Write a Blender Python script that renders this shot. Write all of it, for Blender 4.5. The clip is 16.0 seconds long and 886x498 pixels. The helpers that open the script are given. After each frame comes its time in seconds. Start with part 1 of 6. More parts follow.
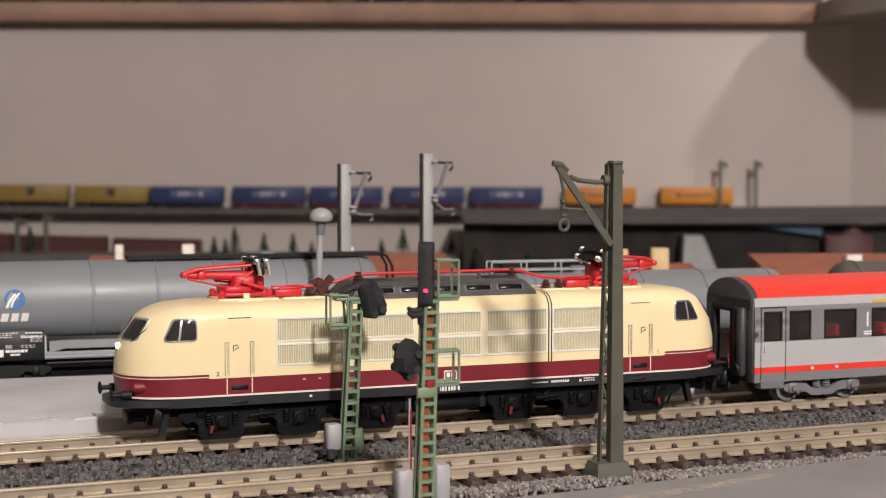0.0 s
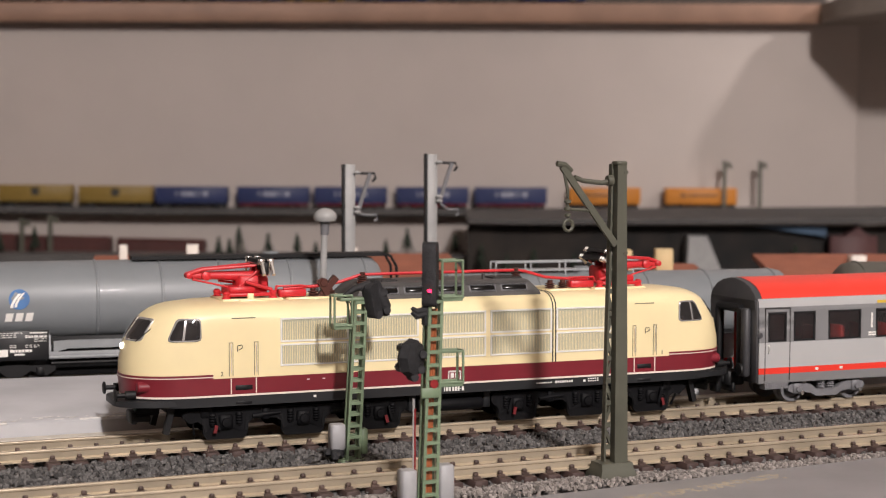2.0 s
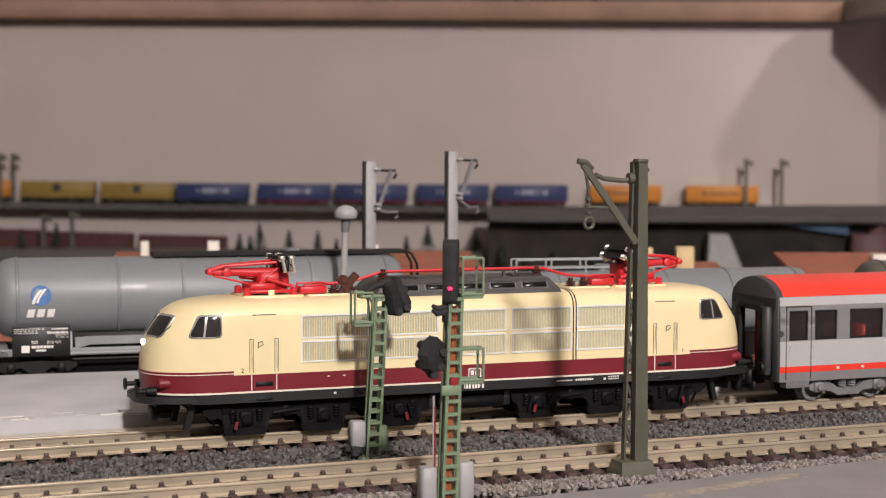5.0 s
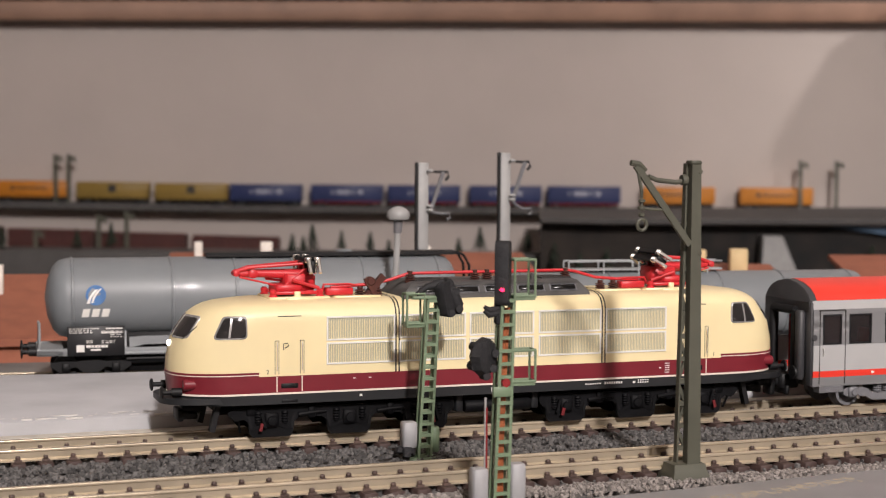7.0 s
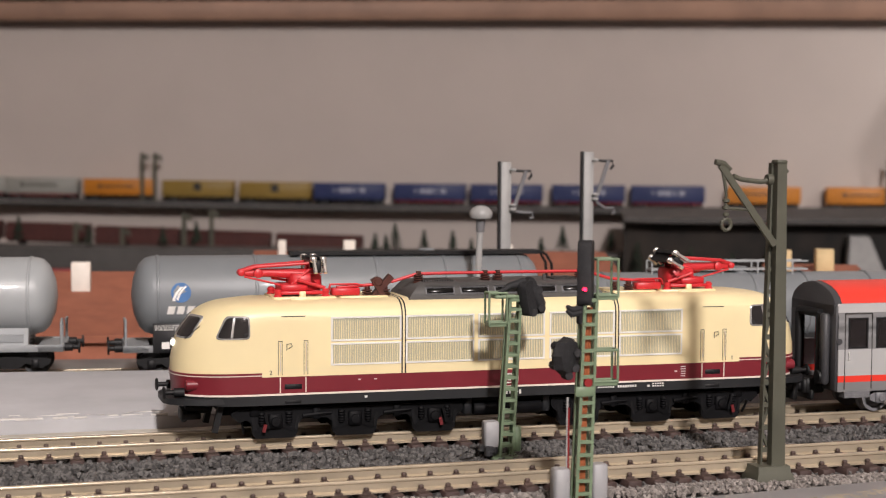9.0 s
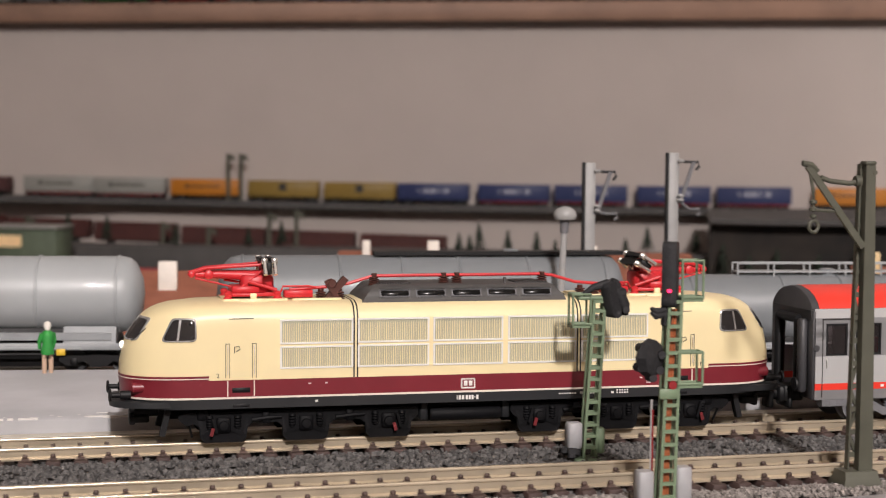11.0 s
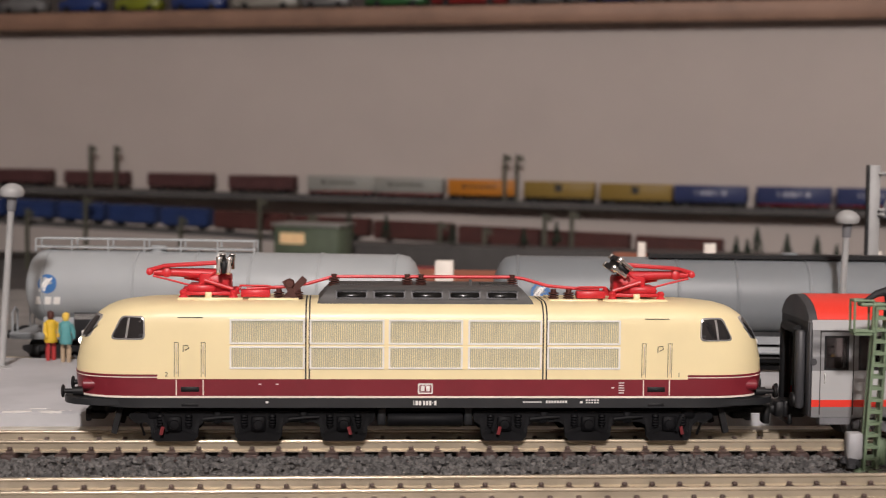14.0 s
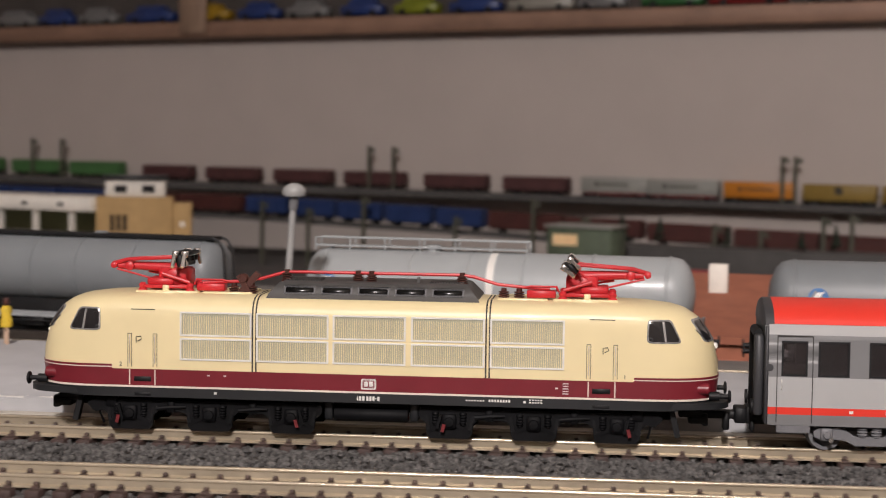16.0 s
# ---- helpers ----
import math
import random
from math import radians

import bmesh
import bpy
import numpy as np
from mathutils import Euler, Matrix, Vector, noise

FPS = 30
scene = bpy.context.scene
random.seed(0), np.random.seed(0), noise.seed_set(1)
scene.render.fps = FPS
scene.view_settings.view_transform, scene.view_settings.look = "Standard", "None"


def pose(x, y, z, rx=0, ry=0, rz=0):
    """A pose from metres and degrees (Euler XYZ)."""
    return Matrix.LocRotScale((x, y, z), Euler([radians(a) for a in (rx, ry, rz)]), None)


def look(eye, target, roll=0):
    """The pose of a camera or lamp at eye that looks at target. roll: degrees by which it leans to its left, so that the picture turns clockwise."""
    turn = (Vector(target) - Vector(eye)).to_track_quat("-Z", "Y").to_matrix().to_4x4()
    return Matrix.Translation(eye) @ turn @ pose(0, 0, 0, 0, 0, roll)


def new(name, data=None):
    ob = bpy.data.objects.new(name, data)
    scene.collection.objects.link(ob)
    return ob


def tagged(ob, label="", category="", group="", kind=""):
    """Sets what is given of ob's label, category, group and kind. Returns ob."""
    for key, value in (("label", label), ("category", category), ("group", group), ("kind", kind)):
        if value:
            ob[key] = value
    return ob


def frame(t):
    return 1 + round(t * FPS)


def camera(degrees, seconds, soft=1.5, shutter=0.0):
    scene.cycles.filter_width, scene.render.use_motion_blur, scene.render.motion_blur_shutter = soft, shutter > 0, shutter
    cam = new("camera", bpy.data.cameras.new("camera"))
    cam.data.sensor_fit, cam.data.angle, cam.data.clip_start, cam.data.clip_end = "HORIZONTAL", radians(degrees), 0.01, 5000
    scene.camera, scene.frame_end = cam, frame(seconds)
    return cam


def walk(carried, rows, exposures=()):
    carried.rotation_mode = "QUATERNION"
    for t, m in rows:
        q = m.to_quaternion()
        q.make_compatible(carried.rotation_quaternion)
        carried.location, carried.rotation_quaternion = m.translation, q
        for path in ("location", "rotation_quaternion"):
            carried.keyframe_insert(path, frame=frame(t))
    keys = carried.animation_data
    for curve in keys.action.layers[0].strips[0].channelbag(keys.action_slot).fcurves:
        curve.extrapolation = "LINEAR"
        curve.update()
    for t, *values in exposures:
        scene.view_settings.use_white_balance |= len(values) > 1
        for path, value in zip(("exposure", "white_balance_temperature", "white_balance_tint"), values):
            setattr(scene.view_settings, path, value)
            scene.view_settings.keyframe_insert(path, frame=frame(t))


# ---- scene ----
# A tripod pan: the eye stays, the camera turns. Rows: seconds, yaw, pitch, roll.
EYE = 0.0527
cam = camera(30.72, 16.0, soft=1.1, shutter=0.5)
cam.data.dof.use_dof = True
cam.data.dof.focus_distance = 0.295
cam.data.dof.aperture_fstop = 50.0
ROWS = [
    (0.0, -22.31, -3.44, -0.13),
    (0.5, -22.32, -3.41, -0.14),
    (1.0, -22.29, -3.43, -0.19),
    (1.5, -22.22, -3.43, -0.16),
    (2.0, -22.16, -3.43, -0.17),
    (2.5, -22.13, -3.44, -0.16),
    (3.0, -22.07, -3.49, -0.16),
    (3.5, -21.94, -3.53, -0.23),
    (4.0, -21.73, -3.54, -0.27),
    (6.5, -20.31, -3.49, -0.33),
    (7.0, -19.56, -3.49, -0.35),
    (7.5, -18.95, -3.50, -0.32),
    (8.0, -18.31, -3.51, -0.39),
    (8.5, -17.37, -3.53, -0.41),
    (11.0, -13.64, -3.54, -0.45),
    (11.5, -12.16, -3.54, -0.54),
    (12.0, -10.84, -3.53, -0.57),
    (12.5, -9.27, -3.53, -0.58),
    (13.0, -7.60, -3.53, -0.64),
    (13.5, -5.76, -3.57, -0.66),
    (14.0, -3.87, -3.59, -0.62),
    (14.5, -2.05, -3.60, -0.71),
    (15.0, 0.42, -3.60, -0.76),
    (15.5, 2.94, -3.62, -0.73),
    (16.0, 5.82, -3.65, -0.72),
]
walk(cam, [(t, pose(0, 0, EYE, 90 + pitch, roll, yaw)) for t, yaw, pitch, roll in ROWS],
     [(0.0, -0.11), (12.5, -0.13), (14.0, -0.25), (16.0, -0.33)])

# Travel of the train along its track: seconds, millimetres to the left.
TRAVEL = [
    (0.0, 0.00),
    (4.0, 0.00),
    (5.3, 0.00),
    (6.5, 2.42),
    (7.0, 5.07),
    (7.5, 7.92),
    (8.0, 11.30),
    (8.5, 15.07),
    (11.0, 44.19),
    (11.5, 51.17),
    (12.0, 59.74),
    (12.5, 68.44),
    (13.0, 78.82),
    (13.5, 89.22),
    (14.0, 101.66),
    (14.5, 114.07),
    (15.0, 128.89),
    (15.5, 143.24),
    (16.0, 160.03),
]

# ---- world and lights ----
world = bpy.data.worlds.new("room_world")
scene.world = world
world.use_nodes = True
world.node_tree.nodes["Background"].inputs[0].default_value = (1.0, 0.86, 0.72, 1)
world.node_tree.nodes["Background"].inputs[1].default_value = 0.012


def area_lamp(name, eye, target, size, watts, colour):
    data = bpy.data.lights.new(name, "AREA")
    data.shape, data.size, data.energy, data.color = "DISK", size, watts, colour
    ob = new(name, data)
    ob.matrix_world = look(eye, target)
    return ob


WARM = (1.0, 0.915, 0.89)
area_lamp("ceiling_lamp", (-0.1, -2.0, 1.45), (2.2, 0.3, 0.0), 0.22, 104.0, WARM)
# a second, unseen lamp beyond the added blocker panel, beside the room's corner
area_lamp("side_lamp", (1.344, -0.227, 0.89), (0.98, 1.45, 0.1), 0.11, 14.0, WARM)

# ---- materials ----


def mat(name, colour, rough=0.5, metal=0.0, vary=0.12, size=3.0, bump=0.0, bsize=0.6, spec=0.5, glow=0.0, wear=None, coat=0.0):
    """A painted or plain surface. size and bsize: the grain in millimetres."""
    m = bpy.data.materials.new(name)
    m.use_nodes = True
    nt = m.node_tree
    b = nt.nodes["Principled BSDF"]
    co = nt.nodes.new("ShaderNodeTexCoord")
    n1 = nt.nodes.new("ShaderNodeTexNoise")
    n1.inputs["Scale"].default_value, n1.inputs["Detail"].default_value = 1000.0 / size, 6
    n2 = nt.nodes.new("ShaderNodeTexNoise")
    n2.inputs["Scale"].default_value, n2.inputs["Detail"].default_value = 120.0 / size, 3
    nt.links.new(co.outputs["Object"], n1.inputs["Vector"])
    nt.links.new(co.outputs["Object"], n2.inputs["Vector"])
    add = nt.nodes.new("ShaderNodeMath")
    nt.links.new(n1.outputs["Fac"], add.inputs[0])
    nt.links.new(n2.outputs["Fac"], add.inputs[1])
    ramp = nt.nodes.new("ShaderNodeMapRange")
    ramp.inputs["From Min"].default_value, ramp.inputs["From Max"].default_value = 0.7, 1.3
    nt.links.new(add.outputs[0], ramp.inputs["Value"])
    mix = nt.nodes.new("ShaderNodeMix")
    mix.data_type = "RGBA"
    dark = wear or tuple(c * (1 - 2 * vary) for c in colour)
    light = tuple(min(1, c * (1 + vary)) for c in colour)
    mix.inputs["A"].default_value, mix.inputs["B"].default_value = (*dark, 1), (*light, 1)
    nt.links.new(ramp.outputs[0], mix.inputs["Factor"])
    nt.links.new(mix.outputs["Result"], b.inputs["Base Color"])
    b.inputs["Roughness"].default_value, b.inputs["Metallic"].default_value = rough, metal
    b.inputs["Specular IOR Level"].default_value = spec
    b.inputs["Coat Weight"].default_value = coat
    if bump:
        n3 = nt.nodes.new("ShaderNodeTexNoise")
        n3.inputs["Scale"].default_value, n3.inputs["Detail"].default_value = 1000.0 / bsize, 5
        nt.links.new(co.outputs["Object"], n3.inputs["Vector"])
        bp = nt.nodes.new("ShaderNodeBump")
        bp.inputs["Strength"].default_value, bp.inputs["Distance"].default_value = bump, 0.0003
        nt.links.new(n3.outputs["Fac"], bp.inputs["Height"])
        nt.links.new(bp.outputs["Normal"], b.inputs["Normal"])
    if glow:
        b.inputs["Emission Color"].default_value, b.inputs["Emission Strength"].default_value = (*colour, 1), glow
    return m


def glass(name, colour, rough=0.03):
    m = bpy.data.materials.new(name)
    m.use_nodes = True
    b = m.node_tree.nodes["Principled BSDF"]
    b.inputs["Base Color"].default_value = (*colour, 1)
    b.inputs["Roughness"].default_value, b.inputs["Transmission Weight"].default_value, b.inputs["IOR"].default_value = rough, 0.96, 1.3
    return m


def island(name, a, b_, rough=0.9):
    """Stones: each loose piece takes its own tone between a and b_."""
    m = bpy.data.materials.new(name)
    m.use_nodes = True
    nt = m.node_tree
    g = nt.nodes.new("ShaderNodeNewGeometry")
    mix = nt.nodes.new("ShaderNodeMix")
    mix.data_type = "RGBA"
    mix.inputs["A"].default_value, mix.inputs["B"].default_value = (*a, 1), (*b_, 1)
    nt.links.new(g.outputs["Random Per Island"], mix.inputs["Factor"])
    nt.links.new(mix.outputs["Result"], nt.nodes["Principled BSDF"].inputs["Base Color"])
    nt.nodes["Principled BSDF"].inputs["Roughness"].default_value = rough
    return m


CREAM = mat("cream_paint", (0.86, 0.73, 0.43), 0.38, vary=0.03, size=8, coat=0.1)
WINE = mat("wine_red_paint", (0.19, 0.018, 0.028), 0.35, vary=0.06, size=6)
STRIPE = mat("off_white_stripe", (0.8, 0.72, 0.62), 0.45, vary=0.04)
FRAME = mat("dark_grey_frame", (0.016, 0.017, 0.019), 0.5, vary=0.1)
BLACK = mat("black_plastic", (0.008, 0.008, 0.009), 0.55, vary=0.2, size=2, spec=0.35)
ROOFGREY = mat("roof_hood_grey", (0.075, 0.072, 0.07), 0.6, vary=0.08)
PANTO = mat("signal_red_plastic", (0.58, 0.024, 0.032), 0.42, vary=0.06)
BROWN = mat("insulator_brown", (0.07, 0.022, 0.016), 0.4, vary=0.1)
CHROME = mat("bright_metal", (0.75, 0.73, 0.7), 0.22, 0.9, vary=0.05)
SILVER = mat("silver_frame", (0.8, 0.79, 0.75), 0.42, 0.0, vary=0.06)
MESHG = mat("grille_olive", (0.47, 0.455, 0.34), 0.6, vary=0.06)
WINDOW = mat("dark_window", (0.022, 0.021, 0.022), 0.05, vary=0.1, spec=0.8)
HOODPANE = mat("hood_pane_black", (0.006, 0.006, 0.006), 0.22, spec=0.35)
TRIM = mat("polished_trim", (0.6, 0.6, 0.59), 0.25, 0.7, vary=0.04)
SEAM = mat("seam_dark", (0.03, 0.028, 0.025), 0.6)
MARKW = mat("print_white", (0.8, 0.78, 0.74), 0.5, vary=0.03)
MARKR = mat("axle_red", (0.24, 0.01, 0.012), 0.5)
COACHL = mat("coach_light_grey", (0.42, 0.42, 0.42), 0.4, vary=0.03, size=8)
COACHD = mat("coach_mid_grey", (0.2, 0.2, 0.205), 0.4, vary=0.04, size=8)
COACHR = mat("coach_red", (0.78, 0.045, 0.028), 0.42, vary=0.04, size=8)
COACHE = mat("coach_end_grey", (0.05, 0.05, 0.054), 0.5, vary=0.08)
BOGIE = mat("bogie_grey", (0.17, 0.17, 0.18), 0.5, vary=0.08)
SEATR = mat("seat_red", (0.4, 0.02, 0.015), 0.6)
COACHWIN = glass("coach_window", (0.3, 0.25, 0.25))
YELLOW = mat("yellow_stripe", (0.75, 0.5, 0.05), 0.5)
RAILM = mat("rail_brassy", (0.56, 0.48, 0.36), 0.2, 0.45, vary=0.12, size=9, bump=0.1)
SLEEPER = mat("sleeper_brown", (0.062, 0.036, 0.031), 0.7, vary=0.2, size=2)
CHAIRM = mat("rail_chair_brown", (0.085, 0.054, 0.044), 0.6, vary=0.2)
GRAVEL = island("gravel_grey", (0.05, 0.048, 0.047), (0.16, 0.153, 0.148))
GRAVELT = island("gravel_tan", (0.12, 0.107, 0.098), (0.36, 0.325, 0.3))
BALLAST = mat("ballast_bed", (0.12, 0.112, 0.11), 0.95, vary=0.3, size=1.0, bump=1.0, bsize=0.9)
BOARD = mat("base_board", (0.2, 0.19, 0.18), 0.9, vary=0.15, size=12)
CARD = mat("platform_grey", (0.46, 0.46, 0.475), 0.6, vary=0.11, size=16, bump=0.15, bsize=2.0)
CARDEDGE = mat("platform_edge", (0.58, 0.54, 0.47), 0.7, vary=0.12, size=3)
TAGR = mat("axle_tag_red", (0.15, 0.008, 0.011), 0.6, vary=0.1)
GEARB = mat("running_gear_black", (0.005, 0.005, 0.006), 0.6, vary=0.3, size=2, spec=0.16)
CREASE = mat("torn_card_white", (0.68, 0.66, 0.63), 0.8, vary=0.1)
STAIN = mat("glue_stain", (0.47, 0.41, 0.31), 0.5, vary=0.12, size=2)
MASTG = mat("mast_olive", (0.082, 0.082, 0.06), 0.55, vary=0.1, size=5)
MASTGREY = mat("mast_grey", (0.34, 0.34, 0.335), 0.55, vary=0.08, size=5)
SIGG = mat("signal_green", (0.17, 0.235, 0.145), 0.5, vary=0.1, size=3)
CABINET = mat("relay_box_grey", (0.36, 0.36, 0.37), 0.5, vary=0.05)
COPPER = mat("wire_copper", (0.42, 0.13, 0.05), 0.4, 0.3, vary=0.2, size=1)
SIGBLACK = mat("signal_screen_black", (0.018, 0.018, 0.02), 0.75, vary=0.2, size=1, bump=0.5)
LEDRED = mat("red_lamp", (1.0, 0.02, 0.08), 0.3, glow=4.0)
HEADLIGHT = mat("headlight_glow", (1.0, 0.93, 0.8), 0.3, glow=3.0)
TANKG = mat("tank_grey", (0.2, 0.216, 0.228), 0.45, 0.0, vary=0.05, size=14, coat=0.05)
TANKG2 = mat("tank_light_grey", (0.36, 0.38, 0.39), 0.42, 0.0, vary=0.05, size=14, coat=0.08)
TANKF = mat("tank_frame_grey", (0.27, 0.285, 0.295), 0.5, vary=0.08)
LOGOB = mat("logo_blue", (0.03, 0.13, 0.34), 0.4)
PLATE = mat("data_panel_black", (0.02, 0.02, 0.022), 0.5)
LAMPW = mat("lamp_grey_white", (0.36, 0.36, 0.355), 0.35, vary=0.05)
ROOFT = mat("terracotta_roof", (0.33, 0.115, 0.066), 0.8, vary=0.12, size=6, bump=0.3)
WHITEB = mat("white_block", (0.78, 0.74, 0.67), 0.7, vary=0.05)
WALLM = mat("painted_wall", (0.475, 0.422, 0.39), 0.9, vary=0.025, size=60, bump=0.05, bsize=4)
CEILM = mat("ceiling_paint", (0.75, 0.72, 0.67), 0.9, vary=0.03, size=60)
PALEWOOD = mat("pale_wood", (0.3, 0.2, 0.14), 0.6, vary=0.1, size=20)
WOOD = mat("shelf_wood", (0.27, 0.16, 0.11), 0.6, vary=0.12, size=30)
CORNERB = mat("corner_board_paint", (0.3, 0.26, 0.225), 0.7, vary=0.08, size=30)
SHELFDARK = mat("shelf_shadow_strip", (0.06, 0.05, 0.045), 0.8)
FARBOARD = mat("far_board_grey", (0.085, 0.081, 0.079), 0.85, vary=0.1, size=15)
FLOORM = mat("floor_brown", (0.2, 0.13, 0.09), 0.7, vary=0.15, size=80)

# ---- mesh tools (millimetres) ----


class Build:
    """Collects rings and boxes into one mesh; lengths in millimetres."""

    def __init__(self):
        self.v, self.f, self.smooth = [], [], []

    def add(self, verts, faces, smooth=False):
        k = len(self.v)
        self.v += [tuple(p) for p in verts]
        self.f += [tuple(i + k for i in f) for f in faces]
        self.smooth += [smooth] * len(faces)
        return self

    def box(self, x0, x1, y0, y1, z0, z1, c=0.0):
        """A box with chamfered edges of c on its outline from above and its top."""
        if c <= 0:
            v = [(x, y, z) for z in (z0, z1) for x, y in ((x0, y0), (x1, y0), (x1, y1), (x0, y1))]
            return self.add(v, [(3, 2, 1, 0), (4, 5, 6, 7), (0, 1, 5, 4), (1, 2, 6, 5), (2, 3, 7, 6), (3, 0, 4, 7)])

        def ring(e, z):
            a, b_, c0, d = x0 + e, x1 - e, y0 + e, y1 - e
            return [(a + c, c0, z), (b_ - c, c0, z), (b_, c0 + c, z), (b_, d - c, z), (b_ - c, d, z), (a + c, d, z), (a, d - c, z), (a, c0 + c, z)]
        return self.loft([ring(c * 0.6, z0), ring(0, z0 + c), ring(0, z1 - c), ring(c * 0.6, z1)], smooth=False)

    def loft(self, rings, smooth=True, caps=True):
        n = len(rings[0])
        v = [p for r in rings for p in r]
        f = []
        for k in range(len(rings) - 1):
            for i in range(n):
                j = (i + 1) % n
                f.append((k * n + i, k * n + j, k * n + n + j, k * n + n + i))
        self.add(v, f, smooth)
        if caps:
            self.add(rings[0], [tuple(range(n))[::-1]])
            self.add(rings[-1], [tuple(range(n))])
        return self

    def tube(self, pts, r, seg=8, smooth=True):
        """A round bar along points; r may be a list."""
        pts = [Vector(p) for p in pts]
        rad = r if isinstance(r, (list, tuple)) else [r] * len(pts)
        rings = []
        for i, p in enumerate(pts):
            d = (pts[min(i + 1, len(pts) - 1)] - pts[max(i - 1, 0)]).normalized()
            a = d.cross(Vector((0, 0, 1)))
            a = a.normalized() if a.length > 0.05 else Vector((1, 0, 0))
            b_ = d.cross(a).normalized()
            rings.append([tuple(p + rad[i] * (a * math.cos(t) + b_ * math.sin(t))) for t in [2 * math.pi * k / seg for k in range(seg)]])
        return self.loft(rings, smooth)

    def lathe(self, profile, centre=(0, 0, 0), axis="z", seg=16):
        """Rings of (radius, height) about an axis."""
        rings = []
        for r, h in profile:
            ring = []
            for k in range(seg):
                c, s = r * math.cos(2 * math.pi * k / seg), r * math.sin(2 * math.pi * k / seg)
                p = {"z": (c, s, h), "y": (c, h, s), "x": (h, c, s)}[axis]
                ring.append(tuple(Vector(p) + Vector(centre)))
            rings.append(ring)
        return self.loft(rings, True)

    def bar(self, p, q, w, d):
        """A square bar from p to q, w wide and d deep."""
        p, q = Vector(p), Vector(q)
        t = (q - p).normalized()
        a = t.cross(Vector((0, 1, 0)))
        a = a.normalized() if a.length > 0.05 else Vector((1, 0, 0))
        b_ = t.cross(a).normalized()
        rings = [[tuple(o + a * sx * w / 2 + b_ * sy * d / 2) for sx, sy in ((-1, -1), (1, -1), (1, 1), (-1, 1))] for o in (p, q)]
        return self.loft(rings, False)

    def mesh(self, name):
        me = bpy.data.meshes.new(name)
        me.from_pydata([(x * 0.001, y * 0.001, z * 0.001) for x, y, z in self.v], [], self.f)
        me.polygons.foreach_set("use_smooth", self.smooth)
        bm = bmesh.new()
        bm.from_mesh(me)
        bmesh.ops.remove_doubles(bm, verts=bm.verts, dist=1e-7)
        bmesh.ops.recalc_face_normals(bm, faces=bm.faces)
        bm.to_mesh(me)
        bm.free()
        me.set_sharp_from_angle(angle=0.75)
        return me


def part(name, build, material, parent, label="", kind=""):
    """One mesh object under a thing or a part."""
    me = build.mesh(name)
    me.materials.append(material)
    ob = new(name, me)
    ob.parent = parent
    if label or kind:
        tagged(ob, label, kind=kind)
    return ob


def share(ob, parent, m):
    """Another piece on the same mesh."""
    o = new(ob.name.split(".")[0], ob.data)
    o.parent = parent
    o.matrix_basis = m
    return o


def mm(x, y, z, rx=0, ry=0, rz=0):
    return pose(x * 0.001, y * 0.001, z * 0.001, rx, ry, rz)


def thing(name, label, category, m=None, group="", kind=""):
    ob = new(name)
    ob.empty_display_size = 0.01
    if m is not None:
        ob.matrix_basis = m
    return tagged(ob, label, category, group, kind)


def setting(name, build, material, label, category="structure"):
    me = build.mesh(name)
    me.materials.append(material)
    return tagged(new(name, me), label, category, kind="structure")


def letters(name, text, size, material, parent, m):
    """Flat lettering, size in millimetres, lying in the x-z plane and facing -y."""
    cu = bpy.data.curves.new(name, "FONT")
    cu.body, cu.size, cu.extrude, cu.align_x, cu.align_y = text, size * 0.001, 0.00003, "CENTER", "CENTER"
    tmp = bpy.data.objects.new(name, cu)
    scene.collection.objects.link(tmp)
    me = bpy.data.meshes.new_from_object(tmp.evaluated_get(bpy.context.evaluated_depsgraph_get()))
    bpy.data.objects.remove(tmp)
    me.materials.append(material)
    ob = new(name, me)
    ob.parent = parent
    ob.matrix_basis = m @ pose(0, 0, 0, 90, 0, 0)
    return ob


# The far side of the room: its wall stands at a slant to the near tracks.
WALL_TURN = -22.3


def far(u, v, z, turn=0):
    """A pose by u along the wall, v metres ahead of the eye and height z, u and v in millimetres."""
    return pose(0, 0, 0, 0, 0, WALL_TURN) @ mm(u, v, z, 0, 0, turn)


# ---- room ----


CORNER = 434


def room():
    def slab(name, m, b, material, label):
        o = setting(name, b, material, label)
        o.matrix_basis = m
        return o
    slab("wall_back", far(0, 0, 0), Build().box(-2300, 2200, 1713, 1900, -1100, 1750), WALLM, "plain beige-grey painted room wall behind the layout")
    slab("wall_right", far(CORNER, 1712.5, 0, -25), Build().box(0, 900, 0, 90, -1100, 1750), WALLM, "short beige-grey wall return beside the shelf end")
    slab("wall_left", far(0, 0, 0), Build().box(-2300, -2200, -2300, 1712.5, -1100, 1750), WALLM, "plain painted side wall")
    slab("wall_far_right", far(0, 0, 0), Build().box(2100, 2200, -2300, 1712.5, -1100, 1750), WALLM, "plain painted side wall")
    slab("wall_front", far(0, 0, 0), Build().box(-2199, 2099, -2300, -2200, -1100, 1750), WALLM, "plain painted wall at the other end of the room")
    # unseen panel added to cut off the side lamp's light towards the left
    slab("lamp_blocker", far(0, 0, 0), Build().box(930, 990, -1000, 725, -1100, 1750), WALLM, "unseen painted panel added to block part of the side lamp's light")
    slab("ceiling", far(0, 0, 0), Build().box(-2300, 2200, -2300, 1900, 1751, 1800), CEILM, "plain white painted ceiling")
    slab("floor", far(0, 0, 0), Build().box(-2300, 2200, -2300, 1900, -1150, -1101), FLOORM, "brown room floor")


room()

